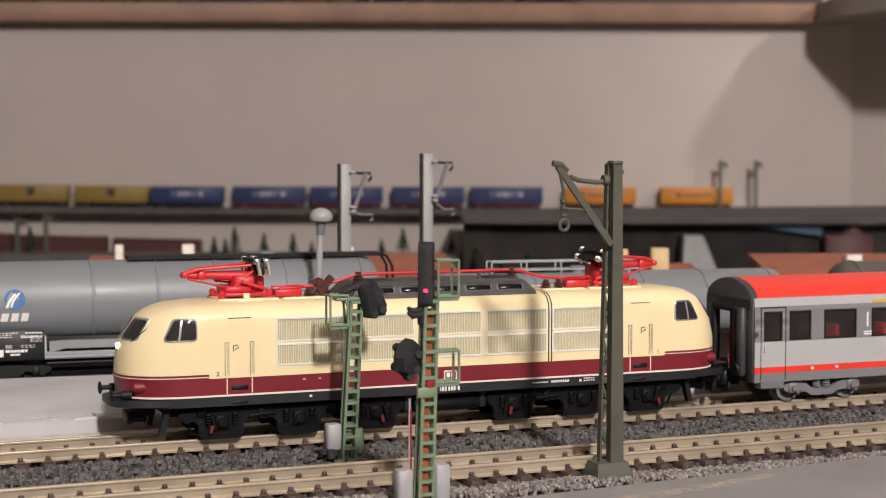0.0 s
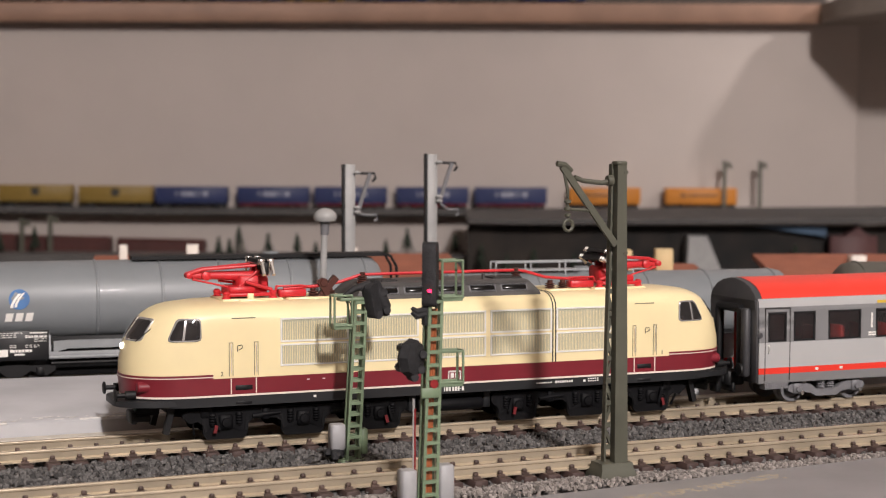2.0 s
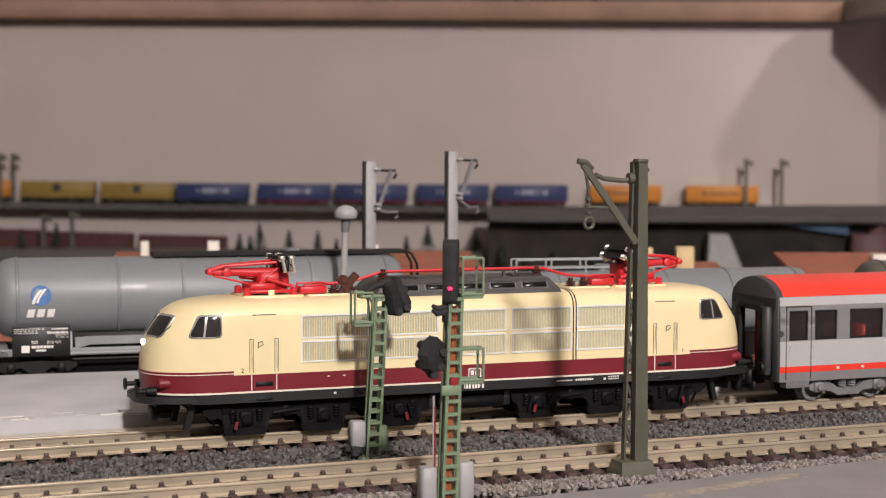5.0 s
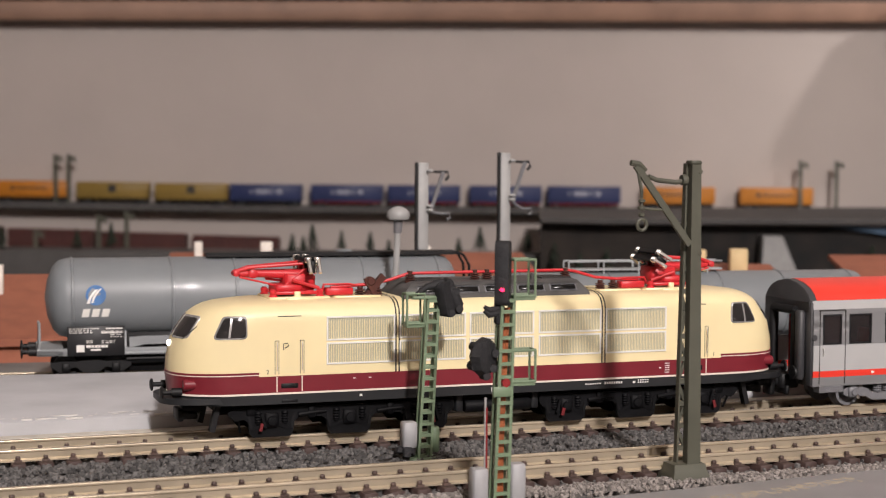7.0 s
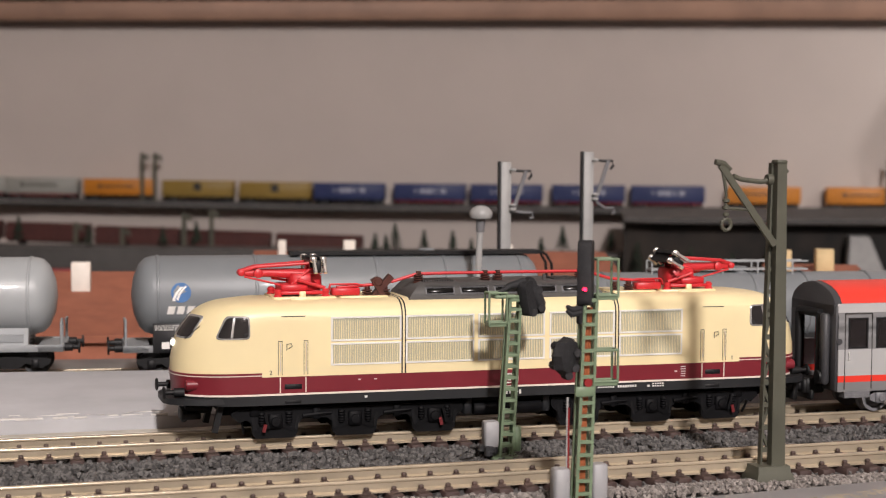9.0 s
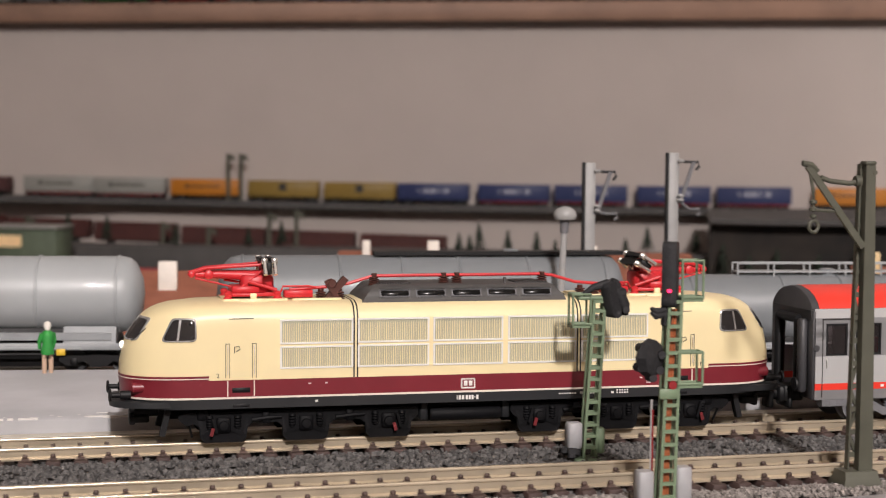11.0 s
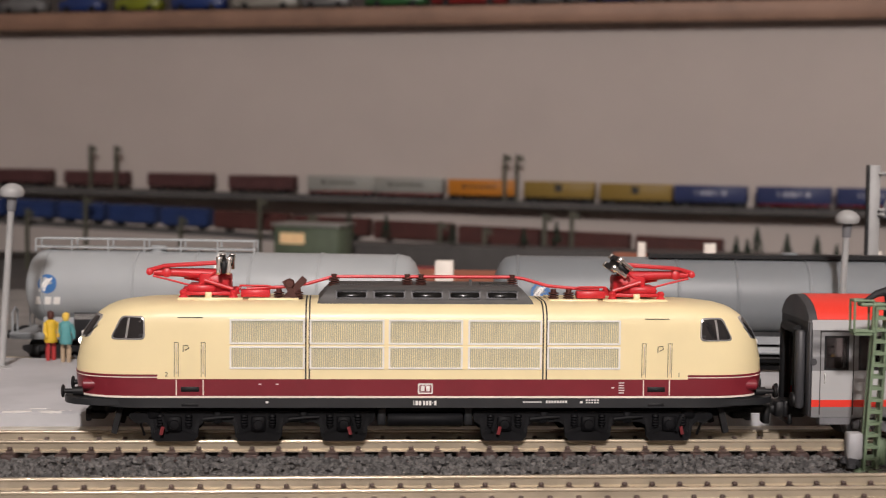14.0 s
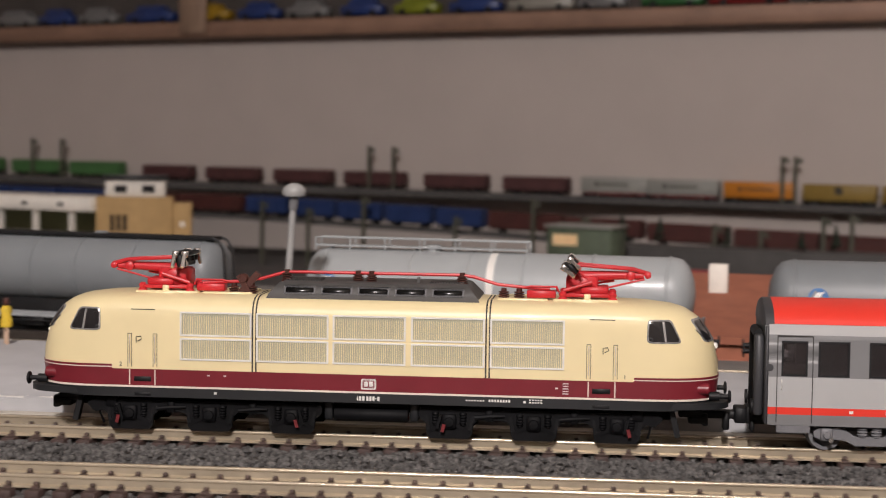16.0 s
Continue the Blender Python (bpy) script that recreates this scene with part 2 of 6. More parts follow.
# ---- near layout: board, ballast, platforms ----
LOCO_Y, FRONT_Y = 293.6, 251.4  # the two track axes


def near_board():
    setting("table_frame", Build().box(-860, 860, 90, 610, -1100, -31), WOOD, "brown wooden frame under the layout board", "table")
    setting("ground", Build().box(-900, 900, 50, 640, -30, -4.6), BOARD, "grey-brown layout base board", "ground")
    b = Build()
    prof = [(FRONT_Y - 13, -4.5), (FRONT_Y - 9.5, -3.3), (LOCO_Y + 9.5, -3.3), (LOCO_Y + 12, -4.5)]
    b.loft([[(x, y, z) for y, z in prof] for x in (-800, 800)], smooth=False)
    setting("ballast_bed", b, BALLAST, "grey ballast bed under both tracks", "ballast")
    # middle platform, with a torn front edge
    b = Build()
    xs = [-420 + 4 * k for k in range(220)]
    front = [306.5 + 0.7 * noise.noise((x * 0.05, 3, 0)) + 0.35 * noise.noise((x * 0.3, 7, 0)) for x in xs]
    back = [361 - 0.15 * (x - 40) if x < 40 else 361 - 0.09 * (x - 40) for x in xs]
    top, low = 2.1, -4.55
    rings = [[(x, f, low), (x, f, top - 0.4), (x, f + 0.5, top), (x, bk, top + 0.9), (x, bk, low)] for x, f, bk in zip(xs, front, back)]
    b.loft(rings, smooth=False)
    plat = setting("platform_middle", b, CARD, "light grey painted card platform with worn edge", "platform")
    e = Build()
    rng = random.Random(5)
    for k in range(150):
        x = rng.uniform(-220, 160)
        f = 306.6 + 0.7 * noise.noise((x * 0.05, 3, 0)) + rng.uniform(-0.1, 0.5) + (rng.uniform(0, 4) if k % 6 == 0 else 0)
        w = rng.uniform(0.6, 4.5)
        e.box(x, x + w, f, f + rng.uniform(0.2, 0.6), top - 0.25, top + rng.uniform(0.08, 0.2), 0.03)
    for k in range(330):
        x = rng.uniform(-200, 150)
        f = 307.0 + abs(rng.gauss(0, 1.6))
        w = rng.uniform(0.25, 1.1)
        z = top + 0.9 * (f - 307) / 54
        e.add([(x, f, z + 0.05), (x + w, f + rng.uniform(-0.3, 0.3), z + 0.1), (x + w * 1.2, f + rng.uniform(0.2, 0.5), z + 0.06), (x + w * 0.3, f + rng.uniform(0.2, 0.6), z + 0.12)], [(0, 1, 2, 3)])
    part("torn_edge", e, CREASE, plat, "white torn card along the platform edge", "stuff")
    # strip between platform and track
    setting("platform_kerb", Build().box(-800, 800, 302.6, 306.2, -4.55, -0.6, 0.3), CARDEDGE, "pale tan card strip along the track", "kerb")
    b = Build()
    xs = [-300 + 20 * k for k in range(60)]
    edge = [223 + 0.0968 * (x - 116) + 0.25 * noise.noise((x * 0.04, 1, 5)) for x in xs]
    b.loft([[(x, 60, -8), (x, e_, -8), (x, e_, -0.3), (x, e_ - 0.4, 0), (x, 60, 0)] for x, e_ in zip(xs, edge)], smooth=False)
    fore = setting("platform_front", b, CARD, "light grey painted card platform before the front track", "platform")
    s = Build()
    for k in range(150):
        x = rng.uniform(118, 150)
        y = 223 + 0.0968 * (x - 116) - 9 + (x - 118) * 0.12 + rng.uniform(-1.6, 1.6)
        r = rng.uniform(0.1, 0.6)
        s.lathe([(r, 0.012), (r * 0.7, 0.025), (0.02, 0.03)], (x, y, 0), seg=7)
    part("glue_stain", s, STAIN, fore, "yellowish dried glue stain", "stuff")


def stones(name, spots, seed, size, parent, material, label):
    rng = random.Random(seed)
    v, f = [], []
    for x, y, z in spots:
        r = size * rng.uniform(0.5, 1.15)
        k = len(v)
        ang = rng.uniform(0, 6.28)
        base = [(math.cos(ang + i * 2.094), math.sin(ang + i * 2.094)) for i in range(3)]
        for cx, cy in base:
            v.append(((x + r * cx * rng.uniform(0.7, 1.2)) * 0.001, (y + r * cy * rng.uniform(0.7, 1.2)) * 0.001, (z - r * 0.4) * 0.001))
        for cx, cy in base:
            v.append(((x - 0.75 * r * cx * rng.uniform(0.5, 1.2)) * 0.001, (y - 0.75 * r * cy * rng.uniform(0.5, 1.2)) * 0.001, (z + r * rng.uniform(0.3, 0.9)) * 0.001))
        f += [(k, k + 1, k + 5), (k + 1, k + 3, k + 5), (k + 1, k + 2, k + 3), (k + 2, k + 4, k + 3), (k + 2, k, k + 4), (k, k + 5, k + 4), (k + 3, k + 4, k + 5)]
    me = bpy.data.meshes.new(name)
    me.from_pydata(v, [], f)
    me.materials.append(material)
    ob = new(name, me)
    ob.parent = parent
    return tagged(ob, label, "gravel", kind="stuff")


def gravel():
    rng = random.Random(3)
    spots = []
    for k in range(15000):
        x, y = rng.uniform(-160, 330), rng.uniform(FRONT_Y + 7.2, LOCO_Y - 7.2)
        d = min(y - FRONT_Y - 7.2, LOCO_Y - 7.2 - y)
        spots.append((x, y, -2.95 + 0.4 * min(1, d / 3.0) + 0.4 * noise.noise((x * 0.15, y * 0.15, 0))))
    for k in range(4500):
        x, y = rng.uniform(-160, 330), rng.choice((FRONT_Y, LOCO_Y)) + rng.uniform(-7, 7)
        spots.append((x, y, -2.95))
    stones("gravel", spots, 8, 0.62, None, GRAVEL, "fine grey model ballast stones")
    spots = []
    for k in range(13000):
        x, y = rng.uniform(-40, 330), FRONT_Y - 7.2 - abs(rng.gauss(0, 3.4))
        spots.append((x, y, -3.15 + 0.5 * noise.noise((x * 0.2, y * 0.2, 4)) + rng.uniform(-0.2, 0.3)))
    stones("gravel_verge", spots, 9, 0.5, None, GRAVELT, "pale tan-grey dusty ballast stones beside the front track")


near_board()
gravel()


def rail_profile(y, s):
    """A flat-bottomed rail, 2.0 mm high, head on z = 0."""
    return [(y + s * a, z) for a, z in ((-0.95, -2.1), (0.95, -2.1), (0.95, -1.85), (0.25, -1.6), (0.25, -0.6), (0.5, -0.45), (0.5, -0.24), (0.47, -0.12), (0.41, -0.04), (0.3, 0), (-0.3, 0), (-0.41, -0.04), (-0.47, -0.12), (-0.5, -0.24), (-0.5, -0.45), (-0.25, -0.6), (-0.25, -1.6), (-0.95, -1.85))]


def track(label, y0, first, step, slope=0.0):
    t = thing("railway_track", label, "track", mm(0, y0, 0, 0, 0, slope))
    for side in (-4.95, 4.95):
        part("rail", Build().loft([[(x, y, z) for y, z in rail_profile(side, 1)] for x in (-800, 800)], smooth=False), RAILM, t, "worn brassy metal rail")
    n0 = -50
    sl = part("sleeper", Build().box(-1.2, 1.2, -8.3, 8.3, -3.9, -2.12, 0.14), SLEEPER, t, "dark brown plastic sleeper")
    sl.matrix_basis = mm(first + n0 * step, 0, 0)
    for k in range(n0 + 1, 90):
        share(sl, t, mm(first + k * step, 0, 0))
    c = Build()
    for k in range(n0, 90):
        x = first + k * step
        for y in (-4.95, 4.95):
            for s in (-1, 1):
                yy = y + s * 0.78
                c.box(x - 0.65, x + 0.65, yy - 0.6, yy + 0.6, -2.12, -1.72)
                c.box(x - 0.42, x + 0.42, yy - 0.34, yy + 0.34, -1.8, -1.1, 0.16)
    part("rail_chair", c, CHAIRM, t, "small moulded rail fastenings", "stuff")
    return t


track("straight model track with brassy rails on brown sleepers", LOCO_Y, 0.0, 4.75)
track("straight model track with brassy rails in grey ballast, before the train", FRONT_Y, 2.0, 4.55, 0.7)

# ---- the electric locomotive ----


def plan(z, dx=0.0):
    """Half-length, half-width and nose depth of the body at height z."""
    a = np.interp(z, [6, 8.3, 11.6, 14.5, 18.4, 20, 22.4, 23.6, 24.6, 25.2], [61.2, 62.2, 62.5, 62.4, 61.5, 60.6, 58.8, 57.3, 55.0, 50.5])
    w = np.interp(z, [6, 11.6, 21.8, 23.2, 24.2, 24.8, 25.2], [9.4, 9.4, 9.4, 9.1, 8.3, 7.2, 5.4])
    n = np.interp(z, [6, 12, 18, 25.2], [13, 12.5, 12.0, 11.0])
    return float(a), float(w), float(n)


POW = 2.35


def outline(z, grow=0.0, seg=14):
    a, w, n = plan(z)
    a, w = a + grow, w + grow
    pts = []
    for cx, sx, flip in ((a - n, 1, False), (-(a - n), -1, True)):
        arc = []
        for k in range(seg + 1):
            t = -math.pi / 2 + math.pi * k / seg
            c, s = abs(math.cos(t)) ** (2 / POW), abs(math.sin(t)) ** (2 / POW) * (1 if t > 0 else -1)
            arc.append((cx + sx * n * c, w * s, z))
        pts += arc[::-1] if flip else arc
    return pts


def side_y(x, z):
    a, w, n = plan(z)
    e = max(0.0, (abs(x) - (a - n)) / n)
    return -w * max(0.0, 1 - min(1, e) ** POW) ** (1 / POW)


def nose_x(y, z):
    a, w, n = plan(z)
    return a - n + n * max(0.0, 1 - min(1, abs(y) / w) ** POW) ** (1 / POW)


def shell(zs, grow=0.0):
    return Build().loft([outline(z, grow) for z in zs])


def patch(quad, out, rows=5, cols=6):
    """A thin panel on the body's side between four (x, z) corners, wrapped round the nose."""
    b = Build()
    (x0, z0), (x1, z1), (x2, z2), (x3, z3) = quad
    top, bot = [], []
    for r in range(rows + 1):
        v = r / rows
        for c in range(cols + 1):
            u = c / cols
            x = (x0 * (1 - u) + x1 * u) * (1 - v) + (x3 * (1 - u) + x2 * u) * v
            z = (z0 * (1 - u) + z1 * u) * (1 - v) + (z3 * (1 - u) + z2 * u) * v
            y = side_y(x, z)
            top.append((x, y - out, z))
            bot.append((x, y + 0.3, z))
    n, m_ = cols + 1, len(top)
    f = []
    for r in range(rows):
        for c in range(cols):
            i = r * n + c
            f.append((i, i + 1, i + n + 1, i + n))
    rim = [c for c in range(n)] + [r * n + cols for r in range(1, rows + 1)] + [rows * n + c for c in range(cols - 1, -1, -1)] + [r * n for r in range(rows - 1, 0, -1)]
    for i, k in enumerate(rim):
        j = rim[(i + 1) % len(rim)]
        f.append((k, k + m_, j + m_, j))
    return b.add(top + bot, f, False)


def front_patch(sx, y0, y1, z0, z1, out, rows=6, cols=10):
    """A panel wrapped on the nose between two y and two z."""
    top, bot, f = [], [], []
    for r in range(rows + 1):
        z = z0 + (z1 - z0) * r / rows
        for c in range(cols + 1):
            y = y0 + (y1 - y0) * c / cols
            x = nose_x(y, z)
            top.append((sx * (x + out), y, z))
            bot.append((sx * (x - 0.4), y, z))
    n, m_ = cols + 1, (rows + 1) * (cols + 1)
    for r in range(rows):
        for c in range(cols):
            i = r * n + c
            f.append((i, i + 1, i + n + 1, i + n))
    rim = [c for c in range(n)] + [r * n + cols for r in range(1, rows + 1)] + [rows * n + c for c in range(cols - 1, -1, -1)] + [r * n for r in range(rows - 1, 0, -1)]
    for i, k in enumerate(rim):
        j = rim[(i + 1) % len(rim)]
        f.append((k, k + m_, j + m_, j))
    return Build().add(top + bot, f, True)


def rounded(corners, place, out, back=0.35, power=7.0, seg=36):
    """A rounded panel between four corners (a, b), laid on the body by place(a, b, out)."""
    (x0, z0), (x1, z1), (x2, z2), (x3, z3) = corners

    def at(r, k, o):
        t = 2 * math.pi * k / seg
        c, q = math.cos(t), math.sin(t)
        u = 0.5 + 0.5 * r * math.copysign(abs(c) ** (2 / power), c)
        v = 0.5 + 0.5 * r * math.copysign(abs(q) ** (2 / power), q)
        a = (x0 * (1 - u) + x1 * u) * (1 - v) + (x3 * (1 - u) + x2 * u) * v
        b_ = (z0 * (1 - u) + z1 * u) * (1 - v) + (z3 * (1 - u) + z2 * u) * v
        return place(a, b_, o)
    rings = [[at(r, k, o) for k in range(seg)] for r, o in ((1.0, -back), (1.0, out * 0.6), (0.97, out), (0.75, out), (0.5, out), (0.25, out), (0.02, out))]
    return Build().loft(rings, False)


def on_side(a, b_, o):
    return (a, side_y(a, b_) - o, b_)


def on_nose(sx):
    return lambda a, b_, o: (sx * (nose_x(a, b_) + o), a, b_)


def wheel_build(r, flange=0.45):
    return Build().lathe([(0.6, -1.2), (r * 0.72, -1.0), (r * 0.78, -1.25), (r, -1.2), (r, 0.5), (r + flange, 0.7), (r + flange, 1.2), (0.6, 1.2)], axis="y", seg=28)


WHEELS = []


def locomotive(start):
    L = thing("locomotive", "cream and wine-red electric model locomotive with red pantographs", "locomotive", start)
    body = part("body", shell([11.6, 12.5, 14.5, 16.5, 18.4, 19.4, 20.4, 21.4, 22.4, 23.2, 23.8, 24.3, 24.7, 25.0, 25.2]), CREAM, L, "cream painted bodyshell")
    part("red_band", shell([8.6, 9.5, 10.5, 11.59], 0.03), WINE, L, "wine-red lower band")
    part("white_line", shell([8.25, 8.6], 0.1), STRIPE, L, "thin off-white line under the red band")
    part("frame_skirt", shell([6.5, 7.3, 8.25], 0.02), FRAME, L, "dark grey frame skirt")
    # line where the red rises round the nose
    for s in (-1, 1):
        for nm, za, zb, o, mt in (("nose_line", 12.02, 12.4, 0.08, WINE), ("pale_line", 11.84, 12.01, 0.06, STRIPE), ("nose_red", 11.58, 11.83, 0.05, WINE)):
            lo = [p for p in outline(za, o, 48) if s * p[0] > 47.2]
            side = [(s * 47.2, -plan(za)[1] - o), (s * 47.2, plan(za)[1] + o)]
            ring = sorted(lo, key=lambda p: math.atan2(p[1], s * p[0] - 40))
            pts = [side[0]] + [(p[0], p[1]) for p in ring] + [side[1]]
            n = len(pts)
            f = [(i, i + 1, n + i + 1, n + i) for i in range(n - 1)] + [(n + i, n + i + 1, 2 * n + i + 1, 2 * n + i) for i in range(n - 1)]
            v = [(x, y, za) for x, y in pts] + [(x, y, zb) for x, y in pts] + [(x * 0.99, y * 0.98, zb) for x, y in pts]
            part(nm, Build().add(v, f, True), mt, L)
    # roof seams
    for x in (-20.9, 21.3):
        for dx in (-0.32, 0.32):
            prof = [(-plan(z)[1] - 0.05, z) for z in (11.6, 16, 20, 21.8, 22.5, 23.2, 23.8, 24.2, 24.6, 24.8, 25.0, 25.2)]
            prof = [(y, z + (0.04 if z > 24 else 0)) for y, z in prof] + [(4, 25.26)]
            b = Build()
            for i in range(len(prof) - 1):
                (y0, z0), (y1, z1) = prof[i], prof[i + 1]
                b.add([(x + dx - 0.14, y0, z0), (x + dx + 0.14, y0, z0), (x + dx + 0.14, y1, z1), (x + dx - 0.14, y1, z1)], [(0, 1, 2, 3)])
            part("roof_seam", b, SEAM, body, "dark joint line over the roof")
    # side grilles: silver frames with ribbed mesh
    for x0 in (-34.6, -20.55, -6.6, 7.55, 21.7):
        for z0, z1 in ((17.8, 22.25), (13.4, 17.45)):
            x1 = x0 + 13.2
            g = Build()
            y = -9.4
            for a, b_, c, d in ((x0, x1, z1 - 0.32, z1), (x0, x1, z0, z0 + 0.32), (x0, x0 + 0.32, z0 + 0.32, z1 - 0.32), (x1 - 0.32, x1, z0 + 0.32, z1 - 0.32)):
                g.box(a, b_, y - 0.16, y + 0.1, c, d)
            for k in range(7):
                for zz in (z0 + 0.05, z1 - 0.27):
                    xx = x0 + 0.8 + k * (x1 - x0 - 1.8) / 6
                    g.box(xx, xx + 0.22, y - 0.24, y - 0.1, zz, zz + 0.22)
            fr = part("grille", g, SILVER, L, "silver grille frame")
            m_ = Build()
            n = 38
            w = (x1 - x0 - 0.64) / n
            v, f = [], []
            for k in range(n + 1):
                xx = x0 + 0.32 + k * w
                for dx, dy in ((0, 0.05), (0.45 * w, -0.06)) if k < n else ((0, 0.06),):
                    v += [(xx + dx, y + dy - 0.02, z0 + 0.32), (xx + dx, y + dy - 0.02, z1 - 0.32)]
            for k in range(len(v) // 2 - 1):
                f.append((2 * k, 2 * k + 2, 2 * k + 3, 2 * k + 1))
            part("mesh_panel", m_.add(v, f), MESHG, fr, "olive ribbed mesh")
    # cab doors and rails, hatches
    for s in (-1, 1):
        for x in (43.9, 39.2):
            b = Build()
            b.box(s * x - 0.3, s * x + 0.3, -9.46, -9.3, 12.1, 18.0)
            part("door_recess", b, CREAM, body)
            part("grab_rail", Build().tube([(s * x, -9.45, 12.6), (s * x, -9.75, 12.9), (s * x, -9.75, 17.5), (s * x, -9.45, 17.8)], 0.1, 6), STRIPE, L, "thin pale grab rail")
            part("door_gap", Build().box(s * x - 0.4, s * x - 0.3, -9.475, -9.3, 12.0, 18.1).box(s * x + 0.3, s * x + 0.4, -9.475, -9.3, 12.0, 18.1).box(s * x - 0.3, s * x + 0.3, -9.475, -9.3, 18.0, 18.1), SEAM, body)
            part("white_step_line", Build().box(s * x - 0.1, s * x + 0.1, -9.5, -9.4, 8.7, 11.5), STRIPE, L)
        part("door_lock", Build().tube([(s * 42.2 - 0.5, -9.5, 16.4), (s * 42.2 - 0.5, -9.5, 17.5), (s * 42.2 + 0.3, -9.5, 17.6), (s * 42.2 + 0.5, -9.5, 17.1), (s * 42.2 - 0.2, -9.5, 16.7)], 0.08, 5), SEAM, body)
        part("roof_slit", Build().box(s * 41.5 - 2.2, s * 41.5 + 2.2, -9.36, -9.0, 22.42, 22.55), SEAM, body)
        part("step_recess", Build().box(s * 41.5 - 1.6, s * 41.5 + 1.6, -9.5, -9.3, 9.35, 10.25, 0.05), BLACK, L, "black step recess in the red band")
        part("step_recess", Build().box(s * 41.5 - 1.5, s * 41.5 + 1.5, -9.48, -9.3, 6.75, 7.3, 0.05), BLACK, L)
        for x, z in ((55, 7.6), (28, 7.5)):
            part("skirt_mark", Build().box(s * x - 0.25, s * x + 0.25, side_y(x, z) - 0.1, side_y(x, z) + 0.2, z - 0.2, z + 0.2), MARKW, L)
        # cab side window
        q = [(s * 49.3, 18.5), (s * 55.6, 18.5), (s * 53.6, 22.7), (s * 49.4, 22.7)]
        cw = part("cab_window", rounded(q, on_side, 0.16), TRIM, L, "chrome-framed cab side window")
        q2 = [(s * 49.55, 18.74), (s * 55.32, 18.74), (s * 53.38, 22.46), (s * 49.63, 22.46)]
        part("pane", rounded(q2, on_side, 0.2), WINDOW, cw, "dark glass pane")
        part("divider", patch([(s * 52.45, 18.85), (s * 52.85, 18.85), (s * 52.35, 22.35), (s * 51.95, 22.35)], 0.24), TRIM, cw)
        # windscreens
        for y0, y1 in ((-5.9, -0.2), (0.2, 5.9)):
            ws = part("windscreen", rounded([(y0, 18.5), (y1, 18.5), (y1 * 0.97, 22.6), (y0 * 0.97, 22.6)], on_nose(s), 0.1), TRIM, L, "chrome-framed windscreen")
            d = 0.2
            part("pane", rounded([(y0 + d, 18.8), (y1 - d, 18.8), (y1 * 0.97 - d, 22.3), (y0 * 0.97 + d, 22.3)], on_nose(s), 0.15), WINDOW, ws, "dark glass pane")
        xw = nose_x(5, 18.5)
        part("wiper", Build().tube([(s * (xw + 0.2), -5, 18.5), (s * (nose_x(6.4, 20.8) + 0.25), -6.4, 20.8)], 0.09, 5), BLACK, L)
        # lamps: upper and lower
        part("upper_lamp", Build().lathe([(0.6, -0.5), (0.6, 0.3), (0.4, 0.5)] if s > 0 else [(0.4, -0.5), (0.6, -0.3), (0.6, 0.5)], (s * nose_x(0, 17.3), 0, 17.3), "x", 14), HEADLIGHT if s < 0 else MARKW, L, "round headlamp")
        for y in (-4.4, 4.4):
            y = y * 1.5
            xl = nose_x(y, 10.3)
            part("lamp_housing", Build().lathe([(1.0, -1.5), (1.0, 0.7), (0.8, 0.9), (0.2, 0.9)] if s > 0 else [(0.2, -0.9), (0.8, -0.9), (1.0, -0.7), (1.0, 1.5)], (s * xl, y, 10.3), "x", 16), WINE, L, "wine-red lower lamp housing")
        # bumper apron and buffers
        a = Build()
        a.loft([[(s * x, y * wd, z) for y, z in ((-1, 6.8), (1, 6.8), (1, 7.9), (-1, 7.9))] for x, wd in ((52, 9.0), (58, 8.7), (61.6, 7.4), (63.4, 5.6), (64.2, 3.6))], smooth=False)
        part("apron", a, FRAME, L, "dark grey buffer beam apron")
        for y in (-5.5, 5.5):
            bu = part("buffer", Build().lathe([(0.8, 60.6), (0.8, 62.4), (0.45, 62.45), (0.45, 63.9), (1.1, 64.0), (1.2, 64.25), (0.9, 64.45), (0.1, 64.5)], (0, y, 8.9), "x", 16), BLACK, L, "round black buffer")
            if s < 0:
                bu.matrix_basis = pose(0, 0, 0, 0, 0, 180)
        # coupler and plough
        cp = Build().box(min(s * 55.5, s * 59.8), max(s * 55.5, s * 59.8), -2.0, 2.0, 4.4, 5.8, 0.2)
        cp.box(s * 58.8 - 1.6, s * 58.8 + 1.6, -2.8, 2.8, 3.4, 4.6, 0.2).box(s * 60.2 - 0.5, s * 60.2 + 0.5, -2.6, 2.6, 3.0, 5.2, 0.2)
        if s > 0:
            cp.box(59.5, 70.5, -1.3, 1.3, 4.2, 5.6, 0.25).box(63.4, 64.6, -1.5, 1.5, 2.2, 5.4, 0.2).box(65.4, 67.6, -2.2, 2.2, 3.6, 6.4, 0.3)
        part("coupler", cp, BLACK, L, "black hook coupler")
        part("rail_guard", Build().bar((s * 54.0, -5.6, 6.4), (s * 55.2, -5.6, 1.4), 1.0, 1.6).bar((s * 54.0, 5.6, 6.4), (s * 55.2, 5.6, 1.4), 1.0, 1.6), BLACK, L)
    # emblem and printed marks, drawn as plain bars
    em = part("emblem", Build().box(-1.35, 1.35, -9.5, -9.42, 9.0, 10.9, 0.25), MARKW, L, "white rectangular emblem")
    part("emblem_field", Build().box(-1.08, 1.08, -9.53, -9.45, 9.25, 10.65, 0.2), WINE, em)
    part("emblem_bars", Build().box(-0.8, -0.12, -9.57, -9.5, 9.5, 10.4, 0.1).box(0.12, 0.8, -9.57, -9.5, 9.5, 10.4, 0.1), MARKW, em)
    nb = Build()
